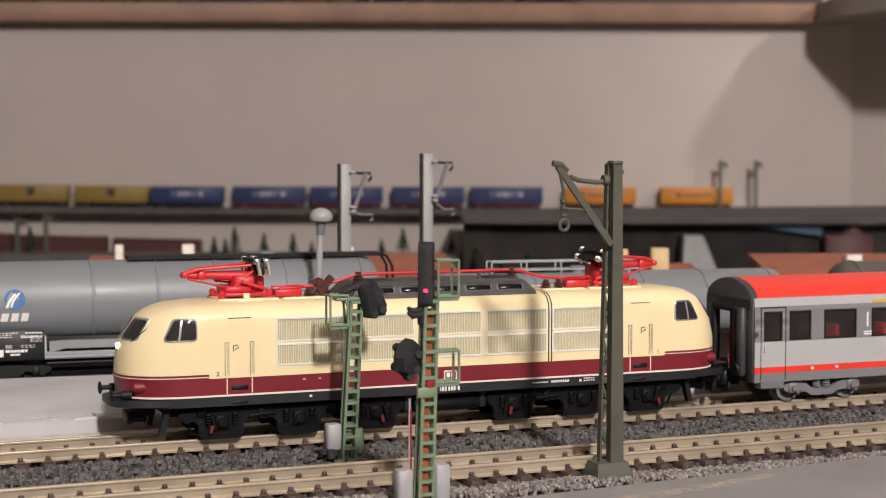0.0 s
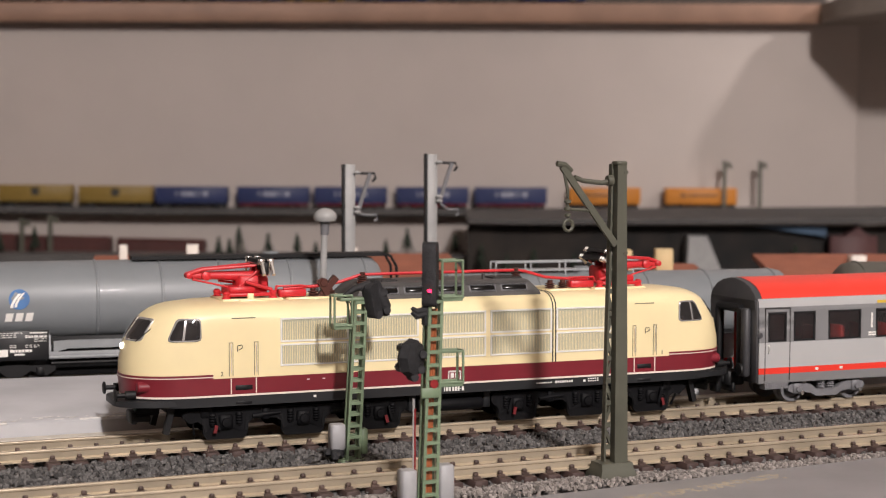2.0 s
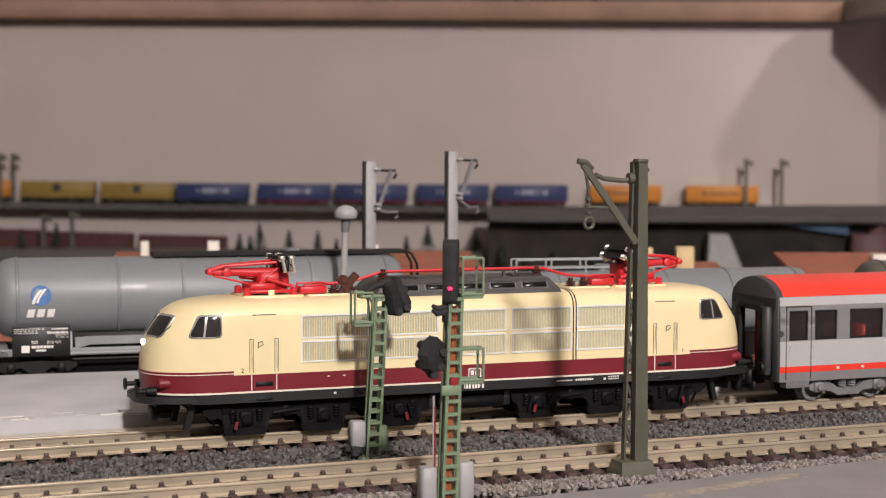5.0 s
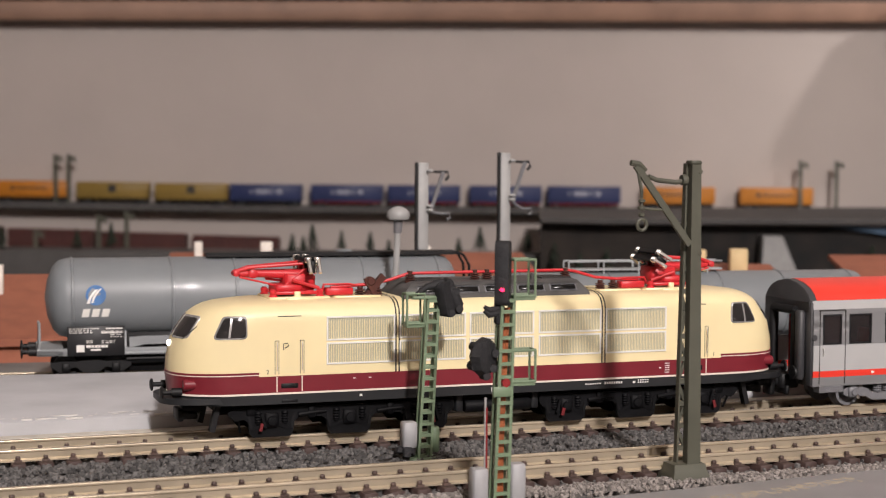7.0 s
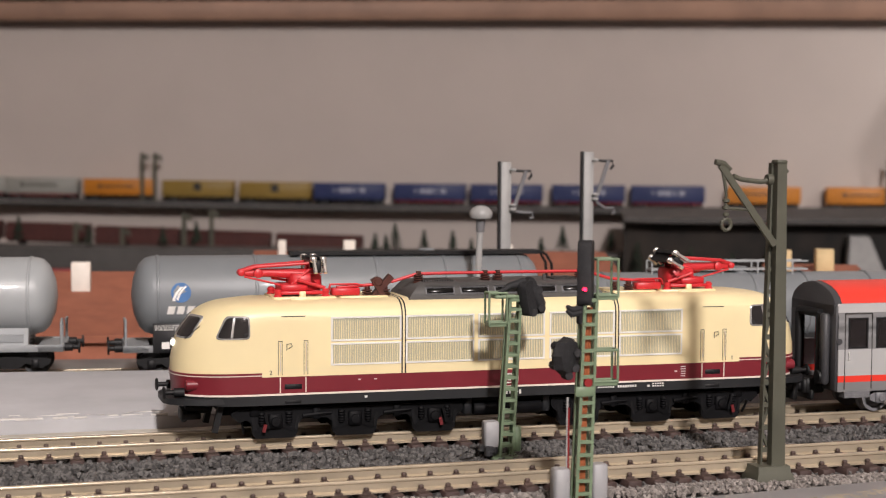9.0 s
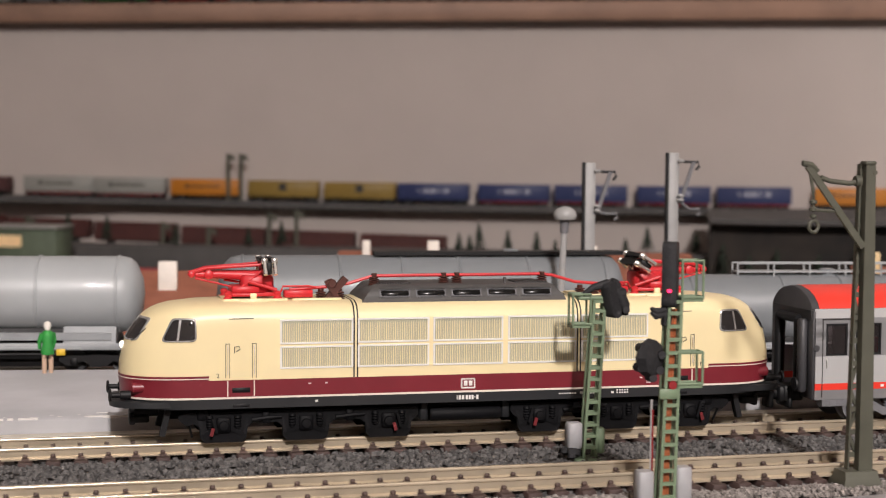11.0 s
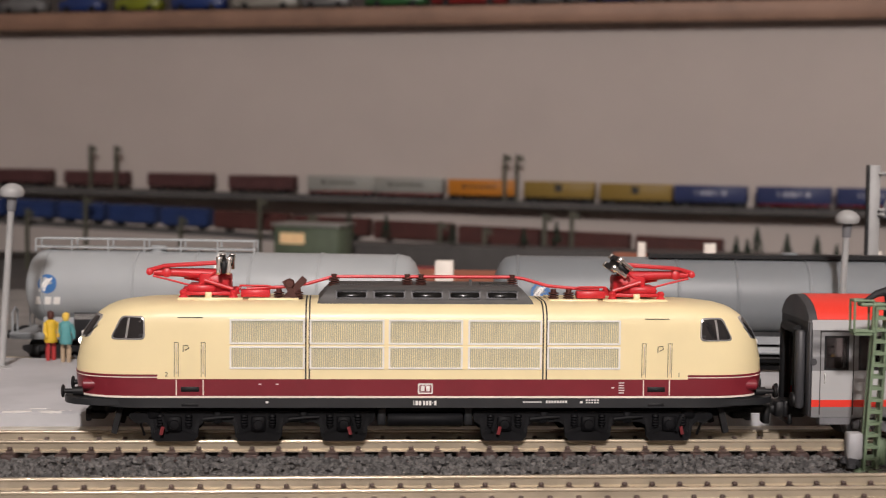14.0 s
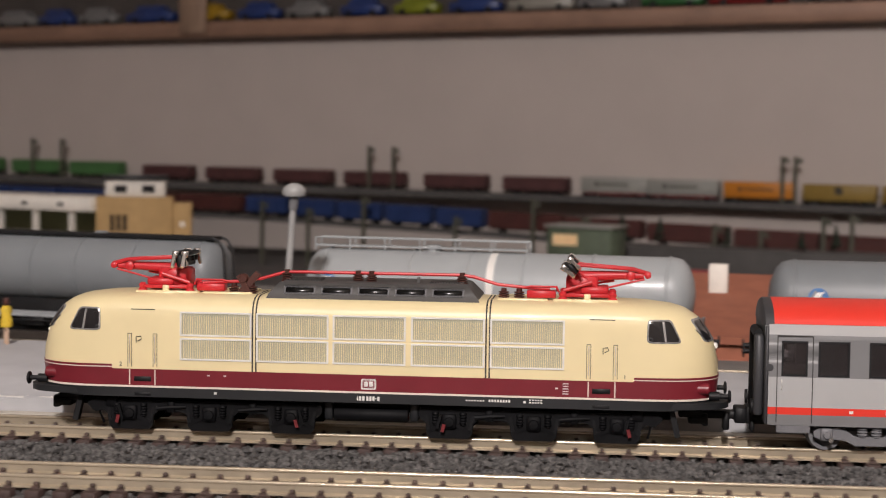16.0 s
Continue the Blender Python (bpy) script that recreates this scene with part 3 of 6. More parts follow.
    for x0, x1 in ((-2.1, -1.95), (-1.75, -1.3), (-1.15, -0.7), (-0.4, 0.0), (0.15, 0.55), (0.7, 1.1), (1.2, 1.45), (1.6, 2.0)):
        nb.box(x0, x1, -9.47, -9.4, 6.95 if x0 != 1.2 else 7.3, 7.75 if x0 != 1.2 else 7.45)
    part("printed_number", nb, MARKW, L, "white number drawn as bars")
    mk = Build()
    for x, w, z in ((17.5, 3.8, 7.4), (21.6, 4.2, 7.35), (28.8, 2.6, 7.75), (28.8, 2.9, 7.3)):
        for k in range(int(w / 0.5)):
            mk.box(x + k * 0.5, x + k * 0.5 + 0.33, -9.46, -9.4, z, z + (0.45 if w > 4 else 0.25))
    for z in (9.1, 9.55, 10.0, 10.45, 10.9):
        mk.box(34.7, 35.7, -9.49, -9.4, z, z + 0.16)
    mk.box(33.4, 33.9, -9.49, -9.4, 10.0, 10.25)
    for x in (-29.5, -26.5):
        mk.box(x, x + 0.5, -9.48, -9.4, 10.6, 10.8)
    part("printed_marks", mk, MARKW, L, "small white printed data drawn as bars", "stuff")
    letters("cab_digit", "2", 1.1, SEAM, L, mm(-45.6, -9.46, 12.4))
    letters("cab_digit", "1", 1.1, SEAM, L, mm(45.6, -9.46, 12.4))
    # roof hood with five dark lights
    b = Build()
    def hood(dx, w, z):
        return [(-19.4 + dx, -w, z), (19.6 - dx, -w, z), (19.6 - dx, w, z), (-19.4 + dx, w, z)]
    b.loft([hood(0, 7.0, 24.6), hood(0.5, 7.0, 25.6), hood(2.3, 5.8, 27.6), hood(3.0, 5.0, 27.9)], smooth=False)
    hd = part("roof_hood", b, ROOFGREY, L, "dark grey ventilated roof hood")
    for k in range(5):
        x = -15.9 + k * 6.75
        tilt = mm(x, -6.55, 26.35, -29)
        fr = part("hood_light", Build().box(-0.3, 5.75, -0.12, 0.3, -0.82, 0.82, 0.3), BOGIE, hd, "framed roof light")
        fr.matrix_basis = tilt
        pn = part("hood_pane", Build().box(0.0, 5.45, -0.22, 0.2, -0.58, 0.58, 0.25), HOODPANE, fr, "dark pane")
    for x0 in (-13.0, 13.2):
        lv = Build()
        for k in range(13):
            lv.box(x0 - 3 + k * 0.5, x0 - 2.75 + k * 0.5, -4.6, 0, 27.85, 28.2)
        part("hood_louvre", lv, ROOFGREY, hd, "raised louvre ribs")
    part("hood_lug", Build().box(8.0, 8.5, -4.5, -4.0, 27.9, 29.0), ROOFGREY, hd)
    # insulators and the red roof line
    for x, z in ((-26.2, 25.0), (-22.8, 25.0), (-16.3, 27.7), (-3.1, 27.7), (-0.6, 27.7), (16.0, 27.7), (23.6, 25.1), (26.4, 25.1)):
        prof = [(1.05, z - 0.1), (1.05, z + 0.25), (0.55, z + 0.35)]
        for k in range(3):
            prof += [(0.98, z + 0.45 + 0.42 * k), (0.98, z + 0.62 + 0.42 * k), (0.5, z + 0.7 + 0.42 * k)]
        prof += [(0.55, z + 1.7), (0.5, z + 2.1)]
        part("insulator", Build().lathe(prof, (x, -2.6, 0), seg=12), BROWN, L, "ribbed brown insulator")
    part("breaker", Build().bar((-25.0, -2.6, 25.2), (-21.6, -2.6, 29.0), 1.2, 1.3).bar((-25.2, -3.1, 28.6), (-23.2, -3.1, 25.2), 1.0, 1.0).lathe([(0.7, -0.9), (0.95, -0.5), (0.95, 0.5), (0.7, 0.9)], (-24.3, -2.9, 28.0), "y", 8), BROWN, L, "brown roof circuit breaker")
    part("roof_line", Build().tube([(-32, -2.6, 27.0), (-25, -2.6, 27.4), (-21, -2.6, 28.0), (-16.5, -2.6, 29.3), (-10, -2.6, 29.35), (15.6, -2.6, 29.35), (18, -2.6, 29.1), (22.5, -2.6, 27.8), (27, -2.6, 27.4), (32, -2.6, 27.2)], 0.3, 8), PANTO, L, "red high-voltage roof line")
    for s in (-1, 1):
        pantograph(L, s)
    running_gear(L)
    return L


def pantograph(L, s):
    """A folded single-arm pantograph; its knee points to the near end."""
    P = part("pantograph_base", Build().box(min(s * 34, s * 43.6), max(s * 34, s * 43.6), -3.9, -3.1, 25.9, 26.5, 0.15).box(min(s * 34, s * 43.6), max(s * 34, s * 43.6), 3.1, 3.9, 25.9, 26.5, 0.15)
             .box(min(s * 35.2, s * 36.6), max(s * 35.2, s * 36.6), -3.1, 3.1, 25.9, 26.6, 0.15).box(min(s * 41.2, s * 42.4), max(s * 41.2, s * 42.4), -3.1, 3.1, 25.9, 26.6, 0.15), PANTO, L, "red folded pantograph")
    for x in (34.3, 43.2):
        for y in (-3.5, 3.5):
            part("pantograph_foot", Build().lathe([(1.0, 25.0), (0.95, 25.5), (0.6, 25.9), (0.75, 26.5), (0.4, 26.9)], (s * x, y, 0), seg=10), PANTO, P)
    part("roof_plate", Build().box(min(s * 32.6, s * 44.2), max(s * 32.6, s * 44.2), -4.9, 4.9, 24.6, 25.55, 0.15).box(min(s * 22.6, s * 31.6), max(s * 22.6, s * 31.6), -4.6, 4.6, 24.6, 25.5, 0.15).box(min(s * 36.0, s * 41.2), max(s * 36.0, s * 41.2), -5.6, -4.9, 24.6, 25.4, 0.1), CREAM, L, "raised cream roof plate")
    part("cream_mount", Build().box(s * 38.7 - 0.6, s * 38.7 + 0.6, -4.3, -3.3, 24.9, 26.5, 0.15), CREAM, L)
    b = Build()
    b.tube([(s * 36.8, 0, 29.2), (s * 40, 0, 29.5), (s * 44.5, 0, 29.7), (s * 48.8, 0, 29.7)], [1.25, 1.0, 0.8, 0.75], 10)
    b.tube([(s * 41.2, -1.2, 27.2), (s * 45, -1.1, 28.2), (s * 48.9, -0.8, 29.1)], 0.2, 6)
    b.lathe([(0.5, -1.6), (0.85, -1.4), (0.85, 1.4), (0.5, 1.6)], (s * 46.4, 0, 29.7), "y", 12)
    part("lower_arm", b, PANTO, P, "red lower arm")
    b = Build()
    b.tube([(s * 49.8, 0, 29.9), (s * 47, -1.0, 30.9), (s * 37, -1.9, 31.5)], [0.55, 0.34, 0.26], 8)
    b.tube([(s * 49.8, 0, 29.9), (s * 47, 1.0, 30.9), (s * 37, 2.4, 31.6)], [0.5, 0.28, 0.22], 8)
    b.lathe([(0.3, -1.2), (0.6, -1.0), (0.6, 1.0), (0.3, 1.2)], (s * 49.5, 0, 29.8), "y", 12)
    part("upper_arm", b, PANTO, P, "red upper arm")
    b = Build()
    b.box(min(s * 34.8, s * 40.6), max(s * 34.8, s * 40.6), -2.6, 2.6, 26.4, 29.6, 0.5).box(min(s * 37.5, s * 42.5), max(s * 37.5, s * 42.5), -3.2, 3.2, 26.4, 27.7, 0.3)
    b.bar((s * 36.6, -1.6, 28.8), (s * 36.4, -1.6, 31.6), 1.1, 0.6).bar((s * 36.6, 1.6, 28.8), (s * 36.4, 1.6, 31.6), 1.1, 0.6)
    part("spring_box", b, PANTO, P, "red spring box")
    part("red_beam", Build().box(min(s * 27.8, s * 33), max(s * 27.8, s * 33), -3.6, -1.2, 25.6, 26.9, 0.15), PANTO, P, "smooth red equipment box")
    # bright contact strips, folded down on the arm
    h, g = Build(), Build()
    for dx in (-0.9, 0.9):
        h.tube([(dx, -6.6, -1.2), (dx, -5.2, 0.9), (dx, 5.2, 0.9), (dx, 6.6, -1.2)], 0.38, 6)
        g.box(dx - 0.45, dx + 0.45, -4.8, 4.8, 0.75, 1.5, 0.15)
        for y in (-4.9, -4.1, 4.1, 4.9):
            h.box(dx - 0.55, dx + 0.55, y - 0.2, y + 0.2, 0.6, 1.65, 0.15)
    for y in (-4.5, -2.0, 2.0, 4.5):
        h.lathe([(0.15, -1.5), (0.4, -1.3), (0.4, -0.4), (0.3, 0.1), (0.45, 0.4), (0.2, 0.6)], (0.5 if y < 0 else -0.5, y, 0), seg=8)
        g.box(-1.0, 1.0, y - 0.3, y + 0.3, -0.5, 0.5, 0.15)
    g.box(-0.5, 0.5, -5.0, 5.0, -1.3, 0.9, 0.2)
    turn = mm(s * 35.9, 0, 31.2, 0, 0 if s < 0 else -52, 0)
    part("strip_gap", g, BLACK, P).matrix_basis = turn
    part("contact_strip", h, CHROME, P, "shiny metal contact strips").matrix_basis = turn
    part("linkage", Build().tube([(s * 41.5, -2.4, 26.8), (s * 36.8, -2.4, 30.6)], 0.25, 6).tube([(s * 43.5, 1.4, 28.6), (s * 39, 1.4, 27.9), (s * 35, 1.4, 27.2)], 0.25, 6).tube([(s * 34.4, -3.4, 27.0), (s * 39.5, -3.4, 28.6)], 0.35, 8), PANTO, P, "thin red linkage rods")
    part("busbar", Build().tube([(s * 33.6, -2.9, 26.6), (s * 33.2, -2.9, 27.6), (s * 28.4, -2.9, 27.6), (s * 27.0, -2.9, 27.3)], 0.2, 6).tube([(s * 33.2, -1.2, 26.6), (s * 33.0, -1.2, 27.5), (s * 28.4, -1.2, 27.5)], 0.16, 6), PANTO, P, "thin red busbar rods")


AXLES = (14.4, 29.6, 44.4)


def running_gear(L):
    for s in (-1, 1):
        b = Build()
        # side frame: low round each axle, raised between them
        xs, low, top = [], [], []
        for ax in AXLES:
            for dx, lo in ((-5.2, 3.6), (-4.3, 2.9), (-4.1, 1.0), (-3.4, 0.15), (3.4, 0.15), (4.1, 1.0), (4.3, 2.9), (5.2, 3.6)):
                xs.append(ax + dx)
                low.append(lo)
                top.append(5.6)
        xs, low, top = [8.8] + xs + [51.0, 52.4], [4.2] + low + [3.2, 4.4], [5.2] + top + [5.6, 5.0]
        for y0, y1 in ((-7.2, -6.3), (6.3, 7.2)):
            b.loft([[(s * x, y0, l), (s * x, y1, l), (s * x, y1, t), (s * x, y0, t)] for x, l, t in zip(xs, low, top)], smooth=False)
        bg = part("bogie_frame", b, GEARB, L, "black three-axle bogie side frame")
        for ax in AXLES:
            d = Build().box(s * ax - 1.3, s * ax + 1.3, -7.9, -6.8, 2.0, 4.6, 0.3).lathe([(0.3, -8.25), (0.8, -8.2), (1.0, -7.8)], (s * ax, 0, 3.2), "y", 14)
            d.bar((s * ax - 3.6, -7.0, 1.5), (s * ax - 1.2, -7.2, 2.6), 0.7, 0.6).bar((s * ax + 3.6, -7.0, 1.5), (s * ax + 1.2, -7.2, 2.6), 0.7, 0.6)
            part("axle_box", d, GEARB, bg, "black axle box")
            part("brake_hanger", Build().bar((s * ax - 4.4, -6.9, 5.2), (s * ax - 3.7, -7.3, 1.6), 0.5, 0.4).bar((s * ax + 4.4, -6.9, 5.2), (s * ax + 3.7, -7.3, 1.6), 0.5, 0.4), GEARB, bg, "thin black brake hanger")
            for e in (-2.5, 2.5):
                part("spring", Build().lathe([(0.5, 2.7)] + [(0.7 if k % 2 else 0.48, 2.85 + 0.25 * k) for k in range(8)] + [(0.6, 5.0)], (s * ax + e, -7.3, 0), seg=10), GEARB, bg, "black coil spring")
        for ax in (13.2, 46.7):
            lean = 0.5 if ax < 20 else -0.5
            part("red_tag", Build().bar((s * ax, -8.3, 1.5), (s * (ax + lean * 0.7), -8.3, 2.9), 0.6, 0.3), TAGR, bg, "small red axle tag")
            part("tag_holder", Build().bar((s * (ax - 1.0), -7.9, 2.0), (s * (ax - 0.3), -7.9, 4.6), 0.5, 0.5), GEARB, bg)
        for x in (21.6, 36.8):
            part("damper", Build().tube([(s * x - 2.6, -7.4, 4.1), (s * x + 0.4, -7.4, 4.4), (s * x + 2.8, -7.4, 4.5)], [0.42, 0.42, 0.24], 8).box(s * x - 0.7, s * x + 0.7, -7.6, -6.6, 3.4, 5.7, 0.2), GEARB, bg, "black hydraulic damper")
        part("sand_pipe", Build().tube([(s * 49.0, -6.8, 5.4), (s * 50.4, -6.6, 3.2), (s * 49.9, -5.6, 1.0)], 0.25, 6), GEARB, bg)
        part("sandbox", Build().box(s * 48.0 - 1.1, s * 48.0 + 1.1, -7.5, -6.2, 4.2, 6.4, 0.25), GEARB, bg, "black sandbox")
        for ax in AXLES:
            w = Build()
            for y, k in ((-4.9, -1), (4.9, 1)):
                w.lathe([(0.6, y + k * 1.2), (2.9, y + k * 1.1), (3.1, y + k * 1.25), (3.85, y + k * 1.2), (3.85, y - k * 0.4), (4.2, y - k * 0.6), (4.2, y - k * 1.0), (0.6, y - k * 1.0)], axis="y", seg=26)
            w.lathe([(0.6, -5), (0.6, 5)], axis="y", seg=8)
            ws = part("wheelset", w, GEARB, L, "black metal wheelset")
            ws.matrix_basis = mm(s * ax, 0, 3.85)
            WHEELS.append((ws, s * ax, 3.85))
    part("underframe", Build().box(-54, 54, -5.8, 5.8, 4.4, 6.8, 0.3), GEARB, L, "black underframe")
    t = Build().box(-8.4, -6.9, -7.0, 7.0, 3.0, 6.6, 0.2).box(7.2, 8.7, -7.0, 7.0, 3.0, 6.6, 0.2)
    part("tank_bracket", t, FRAME, L, "dark grey tank bracket")
    part("equipment_box", Build().box(-6.9, 7.2, -6.6, 6.6, 4.9, 6.4, 0.3).lathe([(1.1, -6.6), (1.3, -6.3), (1.3, 6.6), (1.1, 6.9)], (0, -6.6, 4.0), "x", 16), GEARB, L, "black equipment box between the bogies")


LOCO = locomotive(mm(118.2, LOCO_Y, 0))

# ---- the coach behind it ----


def coach_section(z):
    return float(np.interp(z, [4.5, 8, 14, 20, 22.4, 23.6, 24.8, 25.7, 26.3], [9.1, 9.25, 9.25, 9.1, 8.7, 7.9, 6.3, 4.0, 0.8]))


def coach(start):
    C = thing("passenger_coach", "grey first-class model coach with red roof and red stripe", "railway coach", start)
    x0, x1 = 68.8, 234.0
    W = [(71.0, 75.5), (77.3, 82.7)] + [(86.0 + 12.2 * k, 94.3 + 12.2 * k) for k in range(11)] + [(221.0, 225.8), (227.6, 232.0)]

    def side(name, z0, z1, material, label, holes=(), zh=()):
        for sgn in (-1, 1):
            b = Build()
            cuts = [x0] + [v for h in holes for v in h] + [x1]
            zz = [z0, *zh, z1] if holes else [z0, z1]
            for i in range(len(cuts) - 1):
                for j in range(len(zz) - 1):
                    if holes and i % 2 == 1 and j == 1:
                        continue
                    a, c = zz[j], zz[j + 1]
                    n = 3
                    for k in range(n):
                        za, zb = a + (c - a) * k / n, a + (c - a) * (k + 1) / n
                        ya, yb = coach_section(za), coach_section(zb)
                        q = [(cuts[i], sgn * ya, za), (cuts[i + 1], sgn * ya, za), (cuts[i + 1], sgn * yb, zb), (cuts[i], sgn * yb, zb)]
                        r = [(p[0], p[1] - sgn * 0.5, p[2]) for p in q]
                        b.add(q + r, [(0, 1, 2, 3), (4, 5, 6, 7), (0, 1, 5, 4), (1, 2, 6, 5), (2, 3, 7, 6), (3, 0, 4, 7)])
            part(name, b, material, C, label)
    side("lower_panel", 4.7, 6.6, COACHD, "grey lower panel")
    side("red_stripe", 6.6, 7.9, COACHR, "bright red stripe")
    side("side_wall", 7.9, 13.2, COACHL, "light grey side wall")
    side("window_band", 13.2, 20.6, COACHD, "mid-grey window band", W, (13.35, 19.55))
    side("cantrail", 20.6, 22.4, COACHL, "light grey cantrail")
    zs = [22.4, 23.0, 23.6, 24.2, 24.8, 25.3, 25.7, 26.05, 26.3]
    def roof_ring(x, grow=0.0):
        r = [(x, -coach_section(z) - grow, z + grow) for z in zs]
        return r + [(x, -p[1], p[2]) for p in r[::-1]]
    part("roof", Build().loft([roof_ring(x, 0.05) for x in (x0 + 0.9, x1 - 0.9)]), COACHR, C, "bright red rounded roof")
    for a, b_ in ((x0 - 0.9, x0 + 0.89), (x1 - 0.89, x1 + 0.9)):
        part("roof_end", Build().loft([roof_ring(a, -0.3), roof_ring(a + 0.3, 0.0), roof_ring(b_, 0.0)] if a < 100 else [roof_ring(a, 0.0), roof_ring(b_ - 0.3, 0.0), roof_ring(b_, -0.3)]), COACHE, C, "dark rounded roof end")
    # end walls with dark vestibule, gangway and doors
    for x, s in ((x0, -1), (x1, 1)):
        prof = [4.8, 8, 14, 20, 22.4, 23.6, 24.8, 25.7, 26.25]
        def ring(xx, inset=0.0):
            r = [(xx, -coach_section(z) + inset, z) for z in prof]
            return r + [(xx, -p[1], p[2]) for p in r[::-1]]
        b = Build()
        outer, inner = ring(x, 0.05), ring(x + s * 0.0, 0.05)
        # end frame of two jambs and a head, open in the middle
        b.box(min(x, x + s * 0.6), max(x, x + s * 0.6), -9.1, -4.2, 4.8, 22.0, 0.15).box(min(x, x + s * 0.6), max(x, x + s * 0.6), 4.2, 9.1, 4.8, 22.0, 0.15)
        part("end_wall", b, COACHE, C, "dark grey end wall")
        part("end_head", Build().loft([[(xx, y, z) for y, z in ((-8.6, 20.2), (8.6, 20.2), (8.5, 22.4), (7.7, 23.6), (6.1, 24.8), (3.8, 25.7), (0, 26.1), (-3.8, 25.7), (-6.1, 24.8), (-7.7, 23.6), (-8.5, 22.4))] for xx in (x, x + s * 0.7)], smooth=False), COACHE, C, "dark grey rounded end head")
        g = Build()
        for y in (-4.3, 4.3):
            g.lathe([(0.9, 5.5), (0.95, 6), (0.95, 19.6), (0.8, 20.2)], (x + s * 1.3, y, 0), seg=10)
        g.tube([(x + s * 1.3, -4.3, 20.1), (x + s * 1.3, 4.3, 20.1)], 0.9, 10)
        part("gangway", g, BLACK, C, "black rubber gangway bellows")
        part("gangway_fold", Build().box(min(x + s * 0.7, x + s * 2.3), max(x + s * 0.7, x + s * 2.3), -7.4, -5.4, 6.0, 20.3, 0.4), COACHE, C, "dark corner pillar")
        part("end_ring", Build().lathe([(0.65, -9.3), (0.65, -9.0)], (x + s * -0.2, 0, 14.8), "y", 12), COACHE, C)
        part("vestibule_door", Build().box(min(x - s * 2.0, x - s * 2.4), max(x - s * 2.0, x - s * 2.4), -3.6, 3.6, 5.0, 19.5), SEATR, C, "red vestibule door inside")
        for y in (-5.5, 5.5):
            bu = part("buffer", Build().lathe([(0.9, 0), (0.9, 1.2), (0.55, 1.25), (0.55, 2.2), (1.4, 2.3), (1.3, 2.7), (0.1, 2.8)], (0, 0, 0), "x", 14), BLACK, C, "round black buffer")
            bu.matrix_basis = mm(x, y, 7.4, 0, 0, 0 if s > 0 else 180)
        part("coupler", Build().box(min(x - s, x + s * 3.2), max(x - s, x + s * 3.2), -2.4, 2.4, 3.6, 6.6, 0.3).box(min(x + s * 1.6, x + s * 2.4), max(x + s * 1.6, x + s * 2.4), -3.0, 3.0, 2.3, 4.2, 0.2), BLACK, C, "black coupler")
    # windows
    for k, (a, b_) in enumerate(W):
        fr = Build()
        z0, z1 = 13.35, 19.55
        for p, q, r, t in ((a, b_, z1 - 0.35, z1), (a, b_, z0, z0 + 0.35), (a, a + 0.35, z0 + 0.35, z1 - 0.35), (b_ - 0.35, b_, z0 + 0.35, z1 - 0.35)):
            fr.box(p, q, -9.3, -8.8, r, t)
        w = part("window", fr, BLACK, C, "dark rubber window frame")
        part("pane", Build().box(a + 0.3, b_ - 0.3, -9.12, -8.98, z0 + 0.3, z1 - 0.3), COACHWIN, w, "dark tinted pane").visible_shadow = False
    # door outlines on the near side
    for a, b_ in ((70.2, 76.3), (226.8, 232.8)):
        d = Build()
        for p, q, r, t in ((a, a + 0.16, 5.2, 20.4), (b_, b_ + 0.16, 5.2, 20.4), (a, b_, 20.35, 20.5)):
            d.box(p, q, -9.31, -9.0, r, t)
        part("door_joint", d, SEAM, C, "thin dark door joint")
        part("door_handle", Build().tube([(a + 0.9, -9.3, 11), (a + 0.9, -9.6, 11.2), (a + 0.9, -9.6, 12.5), (a + 0.9, -9.3, 12.7)], 0.12, 6), SILVER, C, "small metal door handle")
        st = Build().box(a + 0.2, b_ - 0.2, -9.2, -7, 3.4, 4.65)
        for k in range(9):
            for j in range(3):
                st.box(a + 0.6 + k * 0.6, a + 0.85 + k * 0.6, -9.3, -9.1, 3.55 + j * 0.36, 3.75 + j * 0.36)
        part("door_step", st, BOGIE, C, "grey grid door step")
    letters("class_digit", "1", 4.6, MARKW, C, mm(97.1, -9.27, 16.9))
    letters("class_digit", "1", 4.6, MARKW, C, mm(216.5, -9.27, 16.9))
    part("yellow_line", Build().box(98.6, 210, -9.12, -8.6, 20.7, 21.3), YELLOW, C, "yellow first-class line")
    mk = Build()
    for x, z in ((82.8, 7.0), (89.0, 7.0), (96.2, 14.3), (96.2, 13.8)):
        mk.box(x, x + (0.7 if z < 8 else 2.0), -9.32, -9.2, z, z + 0.5 if z < 8 else z + 0.3)
    part("printed_marks", mk, MARKW, C, "small white printed marks drawn as bars")
    part("floor_pan", Build().box(x0 + 0.5, x1 - 0.5, -8.6, 8.6, 4.5, 5.4), BOGIE, C, "grey underframe")
    s_ = Build()
    for k in range(24):
        x = 84 + 6.1 * k
        s_.box(x, x + 1.2, -7.8, -2, 8.5, 16.0, 0.4).box(x + 1.2, x + 3.6, -7.8, -2, 8.5, 11.0, 0.4)
    part("seats", s_, SEATR, C, "red interior seats", "stuff")
    part("inner_wall", Build().box(x0 + 9, x1 - 9, 1.2, 1.7, 5.4, 21.5), COACHE, C, "grey inner partition")
